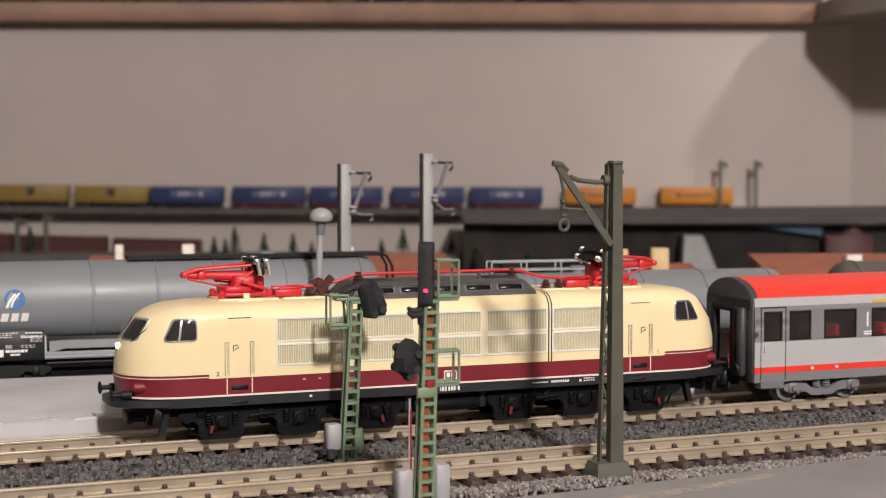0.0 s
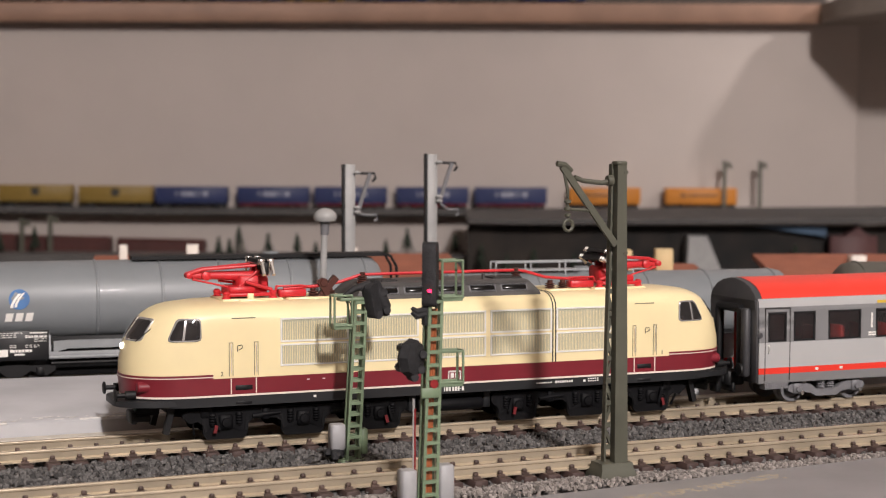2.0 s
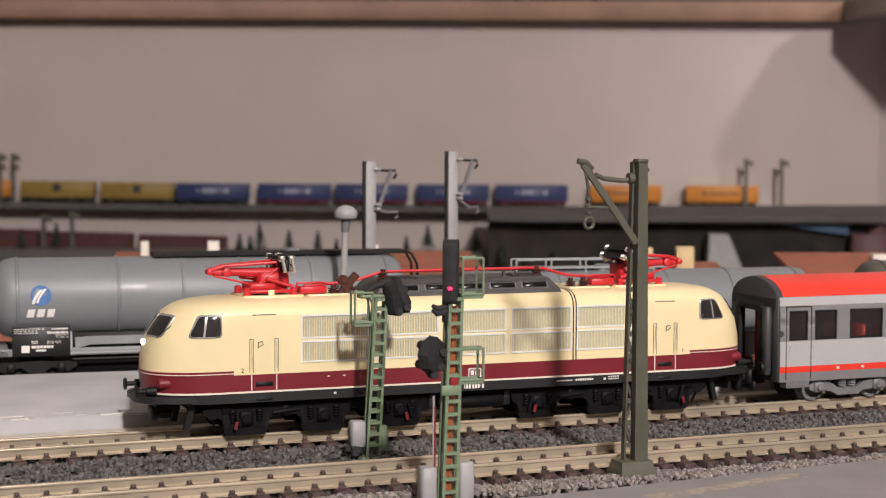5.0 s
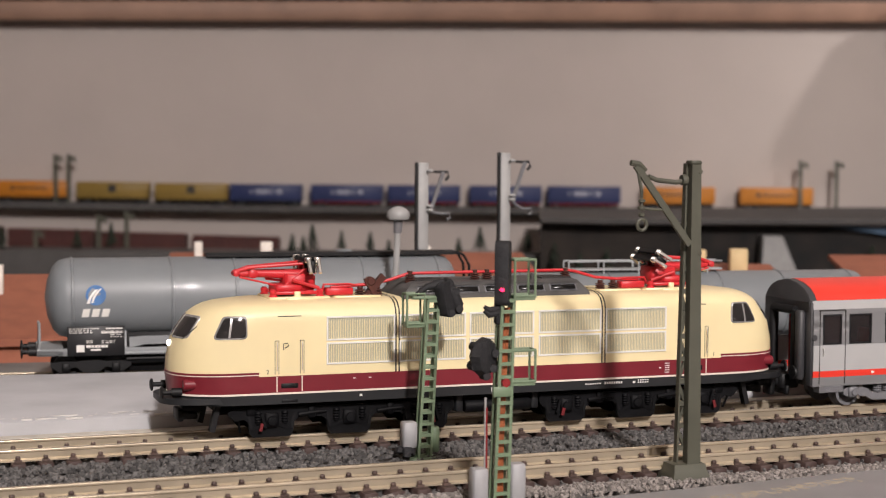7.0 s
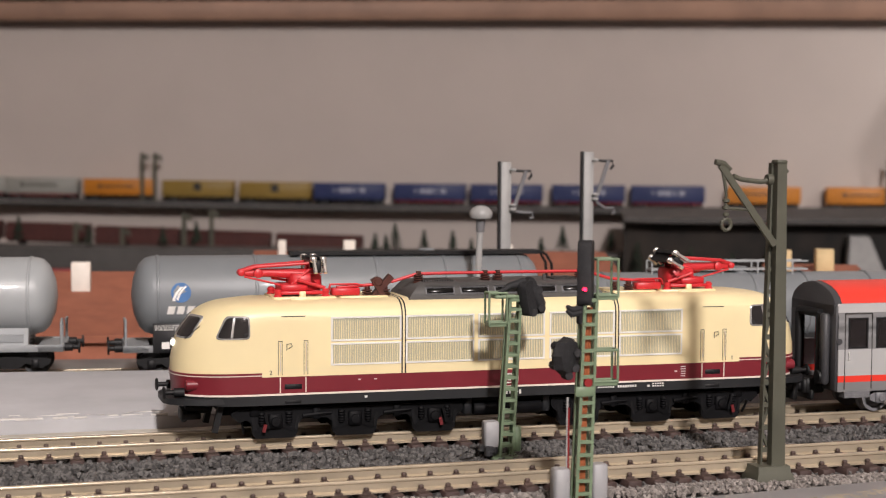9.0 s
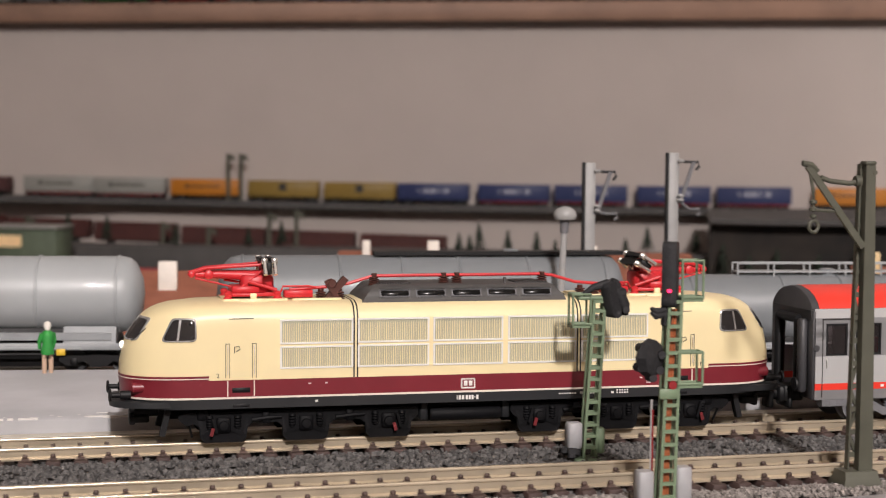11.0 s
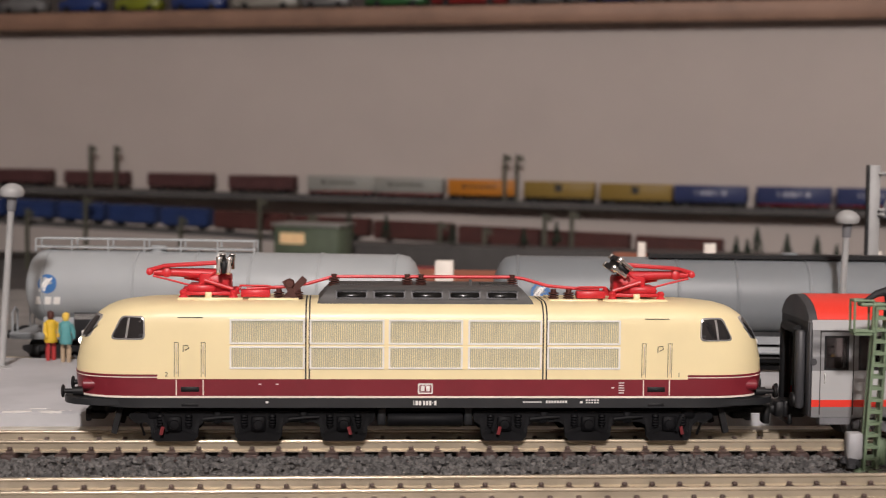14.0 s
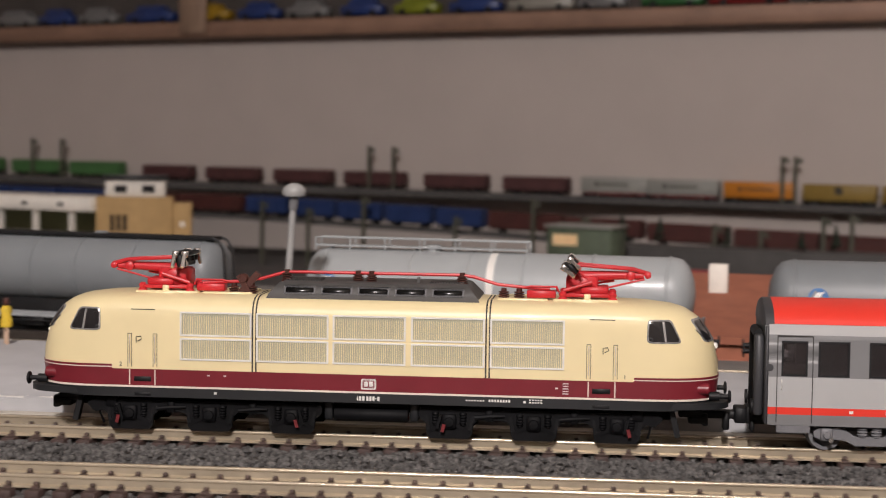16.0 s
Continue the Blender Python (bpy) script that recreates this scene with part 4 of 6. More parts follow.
    # bogies
    for cx in (86.6, 216.0):
        for k, ax in enumerate((-7.4, 7.4)):
            w = Build()
            for y, e in ((-4.9, -1), (4.9, 1)):
                w.lathe([(0.5, y + e * 1.2), (2.0, y + e * 0.9), (2.2, y + e * 1.25), (2.9, y + e * 1.2), (2.9, y - e * 0.4), (3.3, y - e * 0.6), (3.3, y - e * 1.0), (0.5, y - e * 1.0)], axis="y", seg=24)
            w.lathe([(0.5, -5), (0.5, 5)], axis="y", seg=8)
            ws = part("wheelset", w, BOGIE, C, "metal wheelset")
            ws.matrix_basis = mm(cx + ax, 0, 2.9)
            WHEELS.append((ws, cx + ax, 2.9))
        f = Build()
        xs = [cx + v for v in (-9.6, -8.6, -5.6, -4.0, -2.5, 2.5, 4.0, 5.6, 8.6, 9.6)]
        lo = [2.6, 2.2, 2.2, 2.0, 1.2, 1.2, 2.0, 2.2, 2.2, 2.6]
        hi = [3.6, 4.2, 4.2, 3.8, 2.8, 2.8, 3.8, 4.2, 4.2, 3.6]
        for y0, y1 in ((-8.0, -7.0), (7.0, 8.0)):
            f.loft([[(x, y0, a), (x, y1, a), (x, y1, b_), (x, y0, b_)] for x, a, b_ in zip(xs, lo, hi)], smooth=False)
        bf = part("bogie_frame", f, BOGIE, C, "grey cranked bogie frame")
        for dx in (-1.2, 1.2):
            part("spring", Build().lathe([(0.8, 2.8)] + [(1.0 if j % 2 else 0.7, 2.9 + 0.25 * j) for j in range(8)] + [(0.6, 4.9)], (cx + dx, -7.6, 0), seg=12), BOGIE, bf, "grey coil spring")
        for ax in (-7.4, 7.4):
            part("axle_box", Build().box(cx + ax - 1.1, cx + ax + 1.1, -8.5, -7.2, 2.0, 4.2, 0.3).lathe([(0.55, -8.9), (0.7, -8.5)], (cx + ax, 0, 3.0), "y", 12), BOGIE, bf, "grey axle box")
            part("axle_cap", Build().lathe([(0.4, -9.0), (0.45, -8.85)], (cx + ax + 0.7, 0, 2.2), "y", 10), CHROME, bf, "bright axle cap")
    return C


COACH = coach(mm(118.2, LOCO_Y, 0))

# ---- signals, masts and lamps ----


def ladder(parent, h, w, d, lean, rungs, material):
    """Lattice mast of four corner posts with rungs, from z = -4."""
    for sx in (-1, 1):
        for sy in (-1, 1):
            part("post", Build().bar((sx * w / 2, sy * d / 2, -4), (sx * w / 2 * 0.86 + lean, sy * d / 2 * 0.86, h), 0.5, 0.5), material, parent)
    first = None
    for k in range(rungs):
        z = -1.5 + (h + 1.5) * k / (rungs - 1) - (0.3 if k == rungs - 1 else 0)
        x = lean * (z + 4) / (h + 4)
        for y in (-d / 2 - 0.05, d / 2 + 0.05):
            if first is None:
                first = part("rung", Build().box(-w / 2 * 0.95, w / 2 * 0.95, -0.25, 0.25, -0.28, 0.28), material, parent)
                first.matrix_basis = mm(x, y, z)
            else:
                share(first, parent, mm(x, y, z))


def railing(parent, x0, x1, y0, y1, z0, z1, material):
    b = Build()
    for x, y in ((x0, y0), (x1, y0), (x1, y1), (x0, y1)):
        b.tube([(x, y, z0), (x, y, z1)], 0.22, 6)
    for z in (z1, z0 + (z1 - z0) * 0.05):
        b.tube([(x0, y0, z), (x1, y0, z), (x1, y1, z), (x0, y1, z), (x0, y0, z)], 0.24, 6)
    part("railing", b, material, parent, "green guard railing")
    part("gallery_floor", Build().box(x0, x1, y0, y1, z0 - 0.4, z0 + 0.1), material, parent, "green gallery plate")


def screen_build(w, h, d):
    """A rounded signal screen, in x-z, thick in y."""
    pts = []
    for cx, cz, a0 in ((w / 2 - 1, h - 1, 0), (-w / 2 + 1, h - 1, 90), (-w / 2 + 1, 1, 180), (w / 2 - 1, 1, 270)):
        for k in range(5):
            a = radians(a0 + 22.5 * k)
            pts.append((cx + math.cos(a), cz + math.sin(a)))
    return Build().loft([[(x * 0.92, -d / 2, z) for x, z in pts], [(x, -d / 2 + 0.3, z) for x, z in pts], [(x, d / 2 - 0.3, z) for x, z in pts], [(x * 0.92, d / 2, z) for x, z in pts]], smooth=False)


def signal_tall():
    S = thing("main_signal", "green lattice signal mast with black screen and lit red lamp", "signal", mm(93.6, 236, 0))
    ladder(S, 29.5, 2.3, 2.0, 1.0, 16, SIGG)
    sc = part("screen", screen_build(3.0, 10.2, 2.2), SIGBLACK, S, "black signal screen")
    sc.matrix_basis = mm(0.2, -0.6, 28.4, 0, 0, 58)
    led = part("red_lamp", Build().lathe([(0.28, -0.5), (0.28, 0.1), (0.18, 0.3)], axis="y", seg=12), LEDRED, S, "glowing red signal lamp")
    led.matrix_basis = mm(-0.55, -1.9, 31.0)
    part("screen_holder", Build().box(-0.9, 0.5, -0.8, 0.6, 25.4, 30, 0.2), SIGBLACK, S)
    for dz in (27.2, 27.9):
        part("hood", Build().tube([(-0.6, -0.4, dz), (-2.2, -0.8, dz - 0.2), (-3.0, -0.8, dz + 0.4)], [0.5, 0.55, 0.3], 8), SIGBLACK, S, "black lamp hood")
    railing(S, 1.9, 5.4, -1.4, 1.4, 29.6, 35.6, SIGG)
    railing(S, 1.6, 5.6, -1.2, 1.2, 16.0, 21.2, SIGG)
    # lower head turned aside
    lo = part("distant_head", Build().lathe([(2.1, -1.3), (2.9, -0.9), (3.1, 0.6), (2.5, 1.2)], (0, 0, 3.0), "y", 8), SIGBLACK, S, "black lower signal head")
    lo.matrix_basis = mm(-3.2, -0.8, 17.4, 0, 6, 40)
    hb = Build()
    for dx, z in ((-1.6, 19), (1.5, 18.6), (1.8, 21), (-1.3, 22), (0.4, 17.4)):
        hb.lathe([(0.65, -1.2), (0.75, 0.8), (0.5, 1.0)], (-3.2 + dx, -0.6, z), "y", 10)
    part("hood", hb, SIGBLACK, S, "black lamp hoods")
    part("bracket", Build().box(-1.6, 0, -0.4, 0.4, 18.2, 18.9), SIGBLACK, S)
    for dx in (-0.45, 0.0, 0.45):
        part("wire", Build().tube([(dx, 0, -4), (dx + 0.25 + 0.2 * math.sin(dx * 9), 0.1, 6), (dx + 0.4, -0.1, 16), (dx + 0.9, 0, 28)], 0.34, 6), COPPER, S, "brown control wire")
    part("relay_box", Build().box(-4.7, -2.2, -1.4, 1.4, -3.9, 2.6, 0.3), CABINET, S, "light grey relay box")
    part("relay_box", Build().box(2.0, 4.5, -0.6, 1.9, -3.9, 2.9, 0.3), CABINET, S, "light grey relay box")
    part("kilometre_post", Build().tube([(-1.9, 1.2, -4), (-1.9, 1.2, 13.6)], 0.2, 8), LAMPW, S, "thin white rod")
    part("rod_band", Build().tube([(-1.75, 1.0, 2.0), (-1.75, 1.0, 12.0)], 0.16, 8), MARKR, S, "red band on the rod")
    part("plate", Build().box(-1.6, 1.5, -1.5, -1.2, 14.0, 15.6, 0.1), SIGG, S)
    part("marker_lamp", Build().lathe([(0.7, -1.5), (0.7, -0.9)], (0.55, 0, 16.2), "y", 12), MARKR, S, "small red marker")
    part("foot", Build().box(-3.2, 3.2, -2.4, 2.4, -4.5, -3.6, 0.3), SIGG, S, "green base plate")
    return S


def signal_short():
    S = thing("dwarf_signal", "green lattice signal mast with black folded signal head", "signal", mm(93.2, 272.2, 1.2))
    ladder(S, 25.0, 2.3, 1.8, 1.6, 14, SIGG)
    h = part("signal_head", screen_build(3.4, 6.4, 2.2), SIGBLACK, S, "black triangular signal head")
    h.matrix_basis = mm(4.6, -0.6, 22.0, 0, -14, 30)
    hb = Build()
    for x, z in ((2.6, 27.3), (4.2, 28.0), (5.6, 26.4), (6.2, 23.2), (4.6, 22.4)):
        hb.lathe([(0.7, -1.4), (0.8, 0.6), (0.5, 0.9)], (x, -0.6, z), "y", 10)
    part("hood", hb, SIGBLACK, S, "black lamp hoods")
    part("shroud", Build().tube([(-1.6, -0.8, 25.9), (0.4, -0.8, 27.2), (2.8, -0.8, 27.8), (5.0, -0.8, 26.4), (6.2, -0.8, 23.8), (6.3, -0.8, 22.2)], [0.4, 0.6, 0.9, 1.2, 1.1, 0.7], 10), SIGBLACK, S, "bent black signal shroud")
    part("top_plate", Build().box(-2.4, 3.6, -1.3, 1.3, 25.0, 25.6, 0.15), SIGG, S)
    railing(S, -3.5, -0.2, -1.2, 1.2, 20.4, 26.0, SIGG)
    part("relay_box", Build().box(-4.1, -1.5, -1.6, 1.0, -1.6, 3.0, 0.3), CABINET, S, "light grey relay box")
    part("relay_box", Build().box(1.7, 3.1, -0.4, 1.4, -2.8, 1.8, 0.25), SIGG, S, "green relay box")
    part("foot", Build().box(-2.6, 2.6, -2.2, 2.2, -4.6, -3.4, 0.4), SIGG, S, "green base plate")
    b = Build()
    rng = random.Random(2)
    for k in range(7):
        b.lathe([(0.3, -0.6), (0.8, -0.2), (0.7, 0.5), (0.2, 0.8)], (-3.4 + rng.uniform(-1.3, 1.3), -1.2 + rng.uniform(-1, 1), -2.8 + rng.uniform(0, 1)), seg=8)
    part("cable_bundle", b, SIGBLACK, S, "black cable plug")
    return S


def catenary_mast():
    M = thing("catenary_mast", "dark olive lattice overhead line mast with arm", "catenary mast", mm(131.3, 244.5, 0))
    z0, z1 = -0.6, 50.8
    def w(z):
        return float(np.interp(z, [z0, z1], [2.0, 0.9]))

    def edge(z):
        return -0.2 - 0.1 * (w(z) - 0.9), 1.5 + 0.65 * (w(z) - 0.9)
    part("flange", Build().loft([[(edge(z)[0], -1.5, z), (edge(z)[1], -1.5, z), (edge(z)[1], 0.2, z), (edge(z)[0], 0.2, z)] for z in (z0, z1)], smooth=False), MASTG, M, "broad olive mast plate")
    part("flange", Build().loft([[(-w(z) + 0.4, 0.0, z), (-w(z) + 0.72, 0.0, z), (-w(z) + 0.72, 1.2, z), (-w(z) + 0.4, 1.2, z)] for z in (z0, z1)], smooth=False), MASTG, M, "narrow olive mast flange")
    for k in range(13):
        z = 2 + k * 3.85
        part("lattice_plate", Build().box(-w(z) + 0.5, 0.2, 0.1, 0.9, z - 0.4, z + 0.4), MASTG, M)
        if k < 12:
            up, dn = (z + 0.3, z + 3.5) if k % 2 else (z + 3.5, z + 0.3)
            part("lattice_bar", Build().bar((-w(z) + 0.6, 0.6, up), (0.0, 0.6, dn), 0.5, 0.45), MASTG, M)
    part("cap", Build().box(-0.45, 1.65, -1.7, 0.6, 50.6, 51.3, 0.25), MASTG, M)
    f = Build().loft([[(a, -c, z), (b_, -c, z), (b_, c, z), (a, c, z)] for a, b_, c, z in ((-3.6, 3.4, 2.9, -4.6), (-3.6, 3.4, 2.9, -2.6), (-3.1, 3.0, 2.3, -1.6), (-3.0, 2.9, 2.0, -0.5))], smooth=False)
    part("foot", f, MASTG, M, "olive concrete foot")
    b = Build().tube([(-0.9, -1.0, 48.0), (-3, -1.0, 47.6), (-6.6, -1.0, 48.0), (-8.2, -1.0, 48.6)], 0.42, 8)
    b.lathe([(0.9, -0.5), (1.0, 0), (0.9, 0.5)], (-1.5, -1.0, 48.0), "x", 10)
    part("top_tube", b, MASTG, M)
    part("strut", Build().bar((-0.4, -1.2, 37.0), (-10.6, -1.2, 50.4), 1.1, 0.7), MASTG, M, "olive diagonal strut")
    part("arm_hook", Build().tube([(-11.6, -1.2, 50.9), (-10.0, -1.2, 50.6), (-8.8, -1.2, 49.6)], [0.5, 0.55, 0.4], 8), MASTG, M)
    part("dropper", Build().tube([(-10.4, -1.2, 50.2), (-9.6, -1.2, 46.5), (-9.5, -1.2, 43.5)], 0.28, 6), MASTG, M)
    part("lower_tube", Build().tube([(-9.2, -1.2, 43.2), (-4.5, -1.2, 42.9)], 0.28, 6), MASTG, M)
    for z, r in ((44.5, 0.6), (43.3, 0.65), (42.2, 0.55)):
        part("insulator", Build().lathe([(0.2, z - 0.4), (r, z - 0.2), (r, z + 0.2), (0.2, z + 0.4)], (-9.5, -1.2, 0), seg=10), MASTG, M)
    rg = Build()
    for k in range(14):
        a, c = 2 * math.pi * k / 14, 2 * math.pi * (k + 1) / 14
        rg.tube([(-9.4 + 0.85 * math.cos(a), -1.2, 40.5 + 0.95 * math.sin(a)), (-9.4 + 0.85 * math.cos(c), -1.2, 40.5 + 0.95 * math.sin(c))], 0.3, 6)
    part("ring_hook", rg, MASTG, M, "wire ring hook")
    b = Build()
    for z in (33.6, 47.4):
        b.lathe([(0.4, -1.6), (0.4, -1.2)], (1.4, 0, z + 2), "y", 8)
    part("bolts", b, MASTG, M)


def grey_mast(x, y, top, drop):
    M = thing("catenary_mast", "light grey steel overhead line mast with swivel arm", "catenary mast", mm(x, y, 0), "grey masts behind the tank wagons")
    part("web", Build().box(-0.3, 2.5, -0.6, 0.3, -4.6, top, 0.1), MASTGREY, M, "light grey mast web")
    part("flange", Build().box(-0.95, -0.35, -0.5, 0.8, -4.6, top + 0.1), FRAME, M, "dark mast flange edge")
    part("upper_arm", Build().tube([(2.6, -1, top - 2.2), (5, -1, top - 2.4), (7.8, -1, top - 2.4), (8.1, -1, top - 3.6), (7.2, -1, top - 4.6)], 0.38, 7), FRAME, M, "dark wire arm")
    part("strut", Build().bar((3.0, -1.4, top - 12.5), (6.4, -1.4, top - 2.4), 1.0, 0.5), BOGIE, M, "flat dark strut")
    part("lower_arm", Build().tube([(2.4, -1, top - 13), (5.5, -1, top - drop), (8.4, -1, top - drop), (8.6, -1, top - drop - 1.2), (7.6, -1, top - drop - 1.6)], 0.4, 7), BOGIE, M, "grey bent wire arm")
    for z in (top - 2.2, top - 11.6, top - 12.8):
        part("insulator", Build().lathe([(0.6, z - 0.5), (1.05, z), (0.6, z + 0.5)], (2.8, -1.2, 0), seg=12), LAMPW, M, "pale insulator")


def street_lamp(x, y, top, lean):
    S = thing("street_lamp", "pale grey platform lamp with mushroom shade", "street lamp", mm(x, y, 2.6), "platform lamps")
    h = top - 2.6
    part("pole", Build().tube([(0, 0, 0), (lean * 0.9, 0, h - 6.0)], [0.85, 0.75], 12), LAMPW, S, "pale grey pole")
    part("socket", Build().tube([(lean * 0.9, 0, h - 6.2), (lean, 0, h - 3.0)], [1.0, 1.15], 12), BOGIE, S, "dark grey socket")
    part("shade", Build().lathe([(1.2, h - 3.2), (2.4, h - 3.0), (2.75, h - 2.2), (2.6, h - 1.4), (1.9, h - 0.6), (0.9, h - 0.1), (0.1, h)], (lean, 0, 0), seg=22), LAMPW, S, "rounded grey-white shade")
    part("base", Build().lathe([(2.2, 0), (2.2, 0.35), (0.9, 0.6)], seg=16), LAMPW, S, "round lamp base")


signal_tall()
signal_short()
catenary_mast()
grey_mast(138.9, 410, 49.4, 13.6)
grey_mast(162.6, 410, 52.2, 15.2)
street_lamp(114.4, 357, 39.7, 1.5)
street_lamp(-73.6, 363, 43.9, 2.6)

# ---- tank wagons ----


def tank_wagon(label, m, length, r, zc, walkway, logo, stripe, material, panel=False, dark_walk=False):
    T = thing("tank_wagon", label, "tank wagon", m, "train of tank wagons")
    h = length / 2
    prof = [(0.4, -h), (r * 0.45, -h + 0.5), (r * 0.8, -h + 1.8), (r * 0.95, -h + 3.2), (r, -h + 5.0)]
    b = Build().lathe(prof + [(p, -q) for p, q in prof[::-1]], (0, 0, zc), "x", 40)
    tk = part("tank", b, material, T, "smooth grey tank barrel")
    for x in (-h + 6, -h * 0.42, -h * 0.12, h * 0.16, h * 0.5, h - 6):
        part("tank_band", Build().lathe([(r + 0.02, x - 0.35), (r + 0.24, x - 0.2), (r + 0.24, x + 0.2), (r + 0.02, x + 0.35)], (0, 0, zc), "x", 40), material, tk)
    fr = Build().box(-h - 2, h + 2, -8.6, -7.4, 5.6, 7.2, 0.15).box(-h - 2, h + 2, 7.4, 8.6, 5.6, 7.2, 0.15).box(-h - 2, -h + 4, -8.6, 8.6, 5.6, 7.0, 0.15).box(h - 4, h + 2, -8.6, 8.6, 5.6, 7.0, 0.15)
    part("frame", fr, TANKF, T, "grey wagon frame")
    for s in (-1, 1):
        part("saddle", Build().loft([[(s * (h - 12) + e, y, z) for y, z in ((-8.4, 7.1), (8.4, 7.1), (7.2, 11), (0, 8.5), (-7.2, 11))] for e in (-6, 6)], smooth=False), TANKF, T, "grey tank saddle")
        for y in (-5.5, 5.5):
            bu = part("buffer", Build().lathe([(1.0, 0), (1.0, 1.8), (0.6, 1.9), (0.6, 3.0), (1.5, 3.1), (1.4, 3.5), (0.1, 3.6)], axis="x", seg=12), BLACK, T, "black buffer")
            bu.matrix_basis = mm(s * (h + 2), y, 6.4, 0, 0, 0 if s > 0 else 180)
        g = Build().tube([(s * (h + 1.4), -8, 7), (s * (h + 1.4), -8, 12), (s * (h + 1.4), -6, 13), (s * (h + 1.4), -4.6, 12), (s * (h + 1.4), -4.6, 7)], 0.3, 6)
        g.tube([(s * (h + 1.4), 8, 7), (s * (h + 1.4), 8, 12), (s * (h + 1.4), 4.6, 12), (s * (h + 1.4), 4.6, 7)], 0.3, 6)
        part("end_railing", g, TANKF, T, "grey end railing")
        bx = s * (h - 10)
        bg = part("bogie_frame", Build().loft([[(bx + x, y0, a), (bx + x, y1, a), (bx + x, y1, c), (bx + x, y0, c)] for x, a, c in ((-9, 3, 4), (-7, 1.8, 4.2), (-3.5, 3.0, 4.2), (-1.5, 1.6, 4.4), (1.5, 1.6, 4.4), (3.5, 3.0, 4.2), (7, 1.8, 4.2), (9, 3, 4)) for y0, y1 in ((-8, -7),)], smooth=False), BLACK, T, "black bogie frame")
        for ax in (-5.6, 5.6):
            w = Build()
            for y, e in ((-4.9, -1), (4.9, 1)):
                w.lathe([(0.5, y + e * 1.2), (2.3, y + e * 1.0), (2.8, y + e * 1.2), (2.8, y - e * 0.4), (3.2, y - e * 0.6), (0.5, y - e)], axis="y", seg=20)
            ws = part("wheelset", w, FRAME, T)
            ws.matrix_basis = mm(bx + ax, 0, 2.8)
            part("axle_box", Build().box(bx + ax - 0.9, bx + ax + 0.9, -8.4, -7.6, 1.9, 3.8, 0.2), BLACK, bg)
    part("centre_sill", Build().box(-h + 6, h - 6, -5.5, 5.5, 1.4, 10.4, 0.3), BLACK, T, "black underframe sill")
    part("pipe", Build().tube([(-h + 18, -8.3, 4.6), (h - 18, -8.3, 4.6)], 0.35, 6), BLACK, T)
    part("brake_gear", Build().box(-9, -2, -8, -6.8, 3.2, 5.6, 0.2).box(4, 12, -8, -7, 3.6, 5.6, 0.2), BLACK, T, "black brake gear")
    part("brake_tag", Build().box(h - 19.5, h - 17.5, -8.8, -8.5, 4.4, 6.0, 0.2), YELLOW, T, "small yellow brake tag")
    if walkway:
        x0, x1 = walkway
        z = zc + r + 0.5
        w = Build().box(x0, x1, -3.4 if dark_walk else -2.2, 2.2, z - (0.5 if dark_walk else 0), z + 0.4)
        if dark_walk:
            for y in (-3.2, 2.0):
                w.tube([(x1 - 0.5, y, z + 0.2), (x1 + 1.6, y, z - 0.6), (x1 + 3.0, y, z - 3.0), (x1 + 3.6, y, z - 12.0)], 0.35, 6)
        for k in range(0 if dark_walk else int((x1 - x0) / 9) + 1):
            xx = x0 + k * 9
            for y in (-2.2, 2.2):
                w.bar((xx, y, z - 1.0), (xx, y, z + 2.2), 0.35, 0.35)
        for y in () if dark_walk else (-2.2, 2.2):
            w.tube([(x0, y, z + 2.2), (x1, y, z + 2.2)], 0.2, 6)
        part("walkway", w, BLACK if dark_walk else TANKG2, T, "walkway with rail on the tank top")
        part("manhole", Build().lathe([(2.0, z - 1.2), (2.0, z + 0.6), (1.6, z + 0.9)], (0.5 * (x0 + x1) + 3, 0, 0), seg=14), material, T)
    if logo is not None:
        lg = Build()
        zl = zc + 1.2
        ang = [2 * math.pi * k / 24 for k in range(24)]
        def onto(x, z, out):
            return (x, -math.sqrt(max(0.1, (r + out) ** 2 - (z - zc) ** 2)), z)
        lg.loft([[onto(logo + 2.3 * math.cos(a), zl + 2.3 * math.sin(a), 0.02) for a in ang], [onto(logo + 2.3 * math.cos(a), zl + 2.3 * math.sin(a), 0.1) for a in ang]], smooth=False)
        part("emblem", lg, LOGOB, T, "round blue emblem with white sweep")
        sw = Build()
        for o, wdt in ((0.0, 0.34), (0.9, 0.26)):
            line = [(logo - 1.7 + o + t * 1.9, zl - 1.9 + o * 0.2 + 3.2 * t ** 0.6) for t in [k / 10 for k in range(11)]]
            v = []
            for x, z in line:
                v += [onto(x - wdt, z, 0.16), onto(x + wdt, z, 0.16)]
            sw.add(v, [(2 * k, 2 * k + 1, 2 * k + 3, 2 * k + 2) for k in range(10)])
        part("emblem_sweep", sw, MARKW, T)
        nm = Build()
        for k in range(3):
            x = logo - 3.2 + k * 2.2
            v = [onto(x, zl - 5.0, 0.08), onto(x + 1.6, zl - 5.0, 0.08), onto(x + 2.0, zl - 3.1, 0.08), onto(x + 0.4, zl - 3.1, 0.08)]
            nm.add(v, [(0, 1, 2, 3)])
        part("owner_mark", nm, MARKW, T, "owner mark as three white bars")
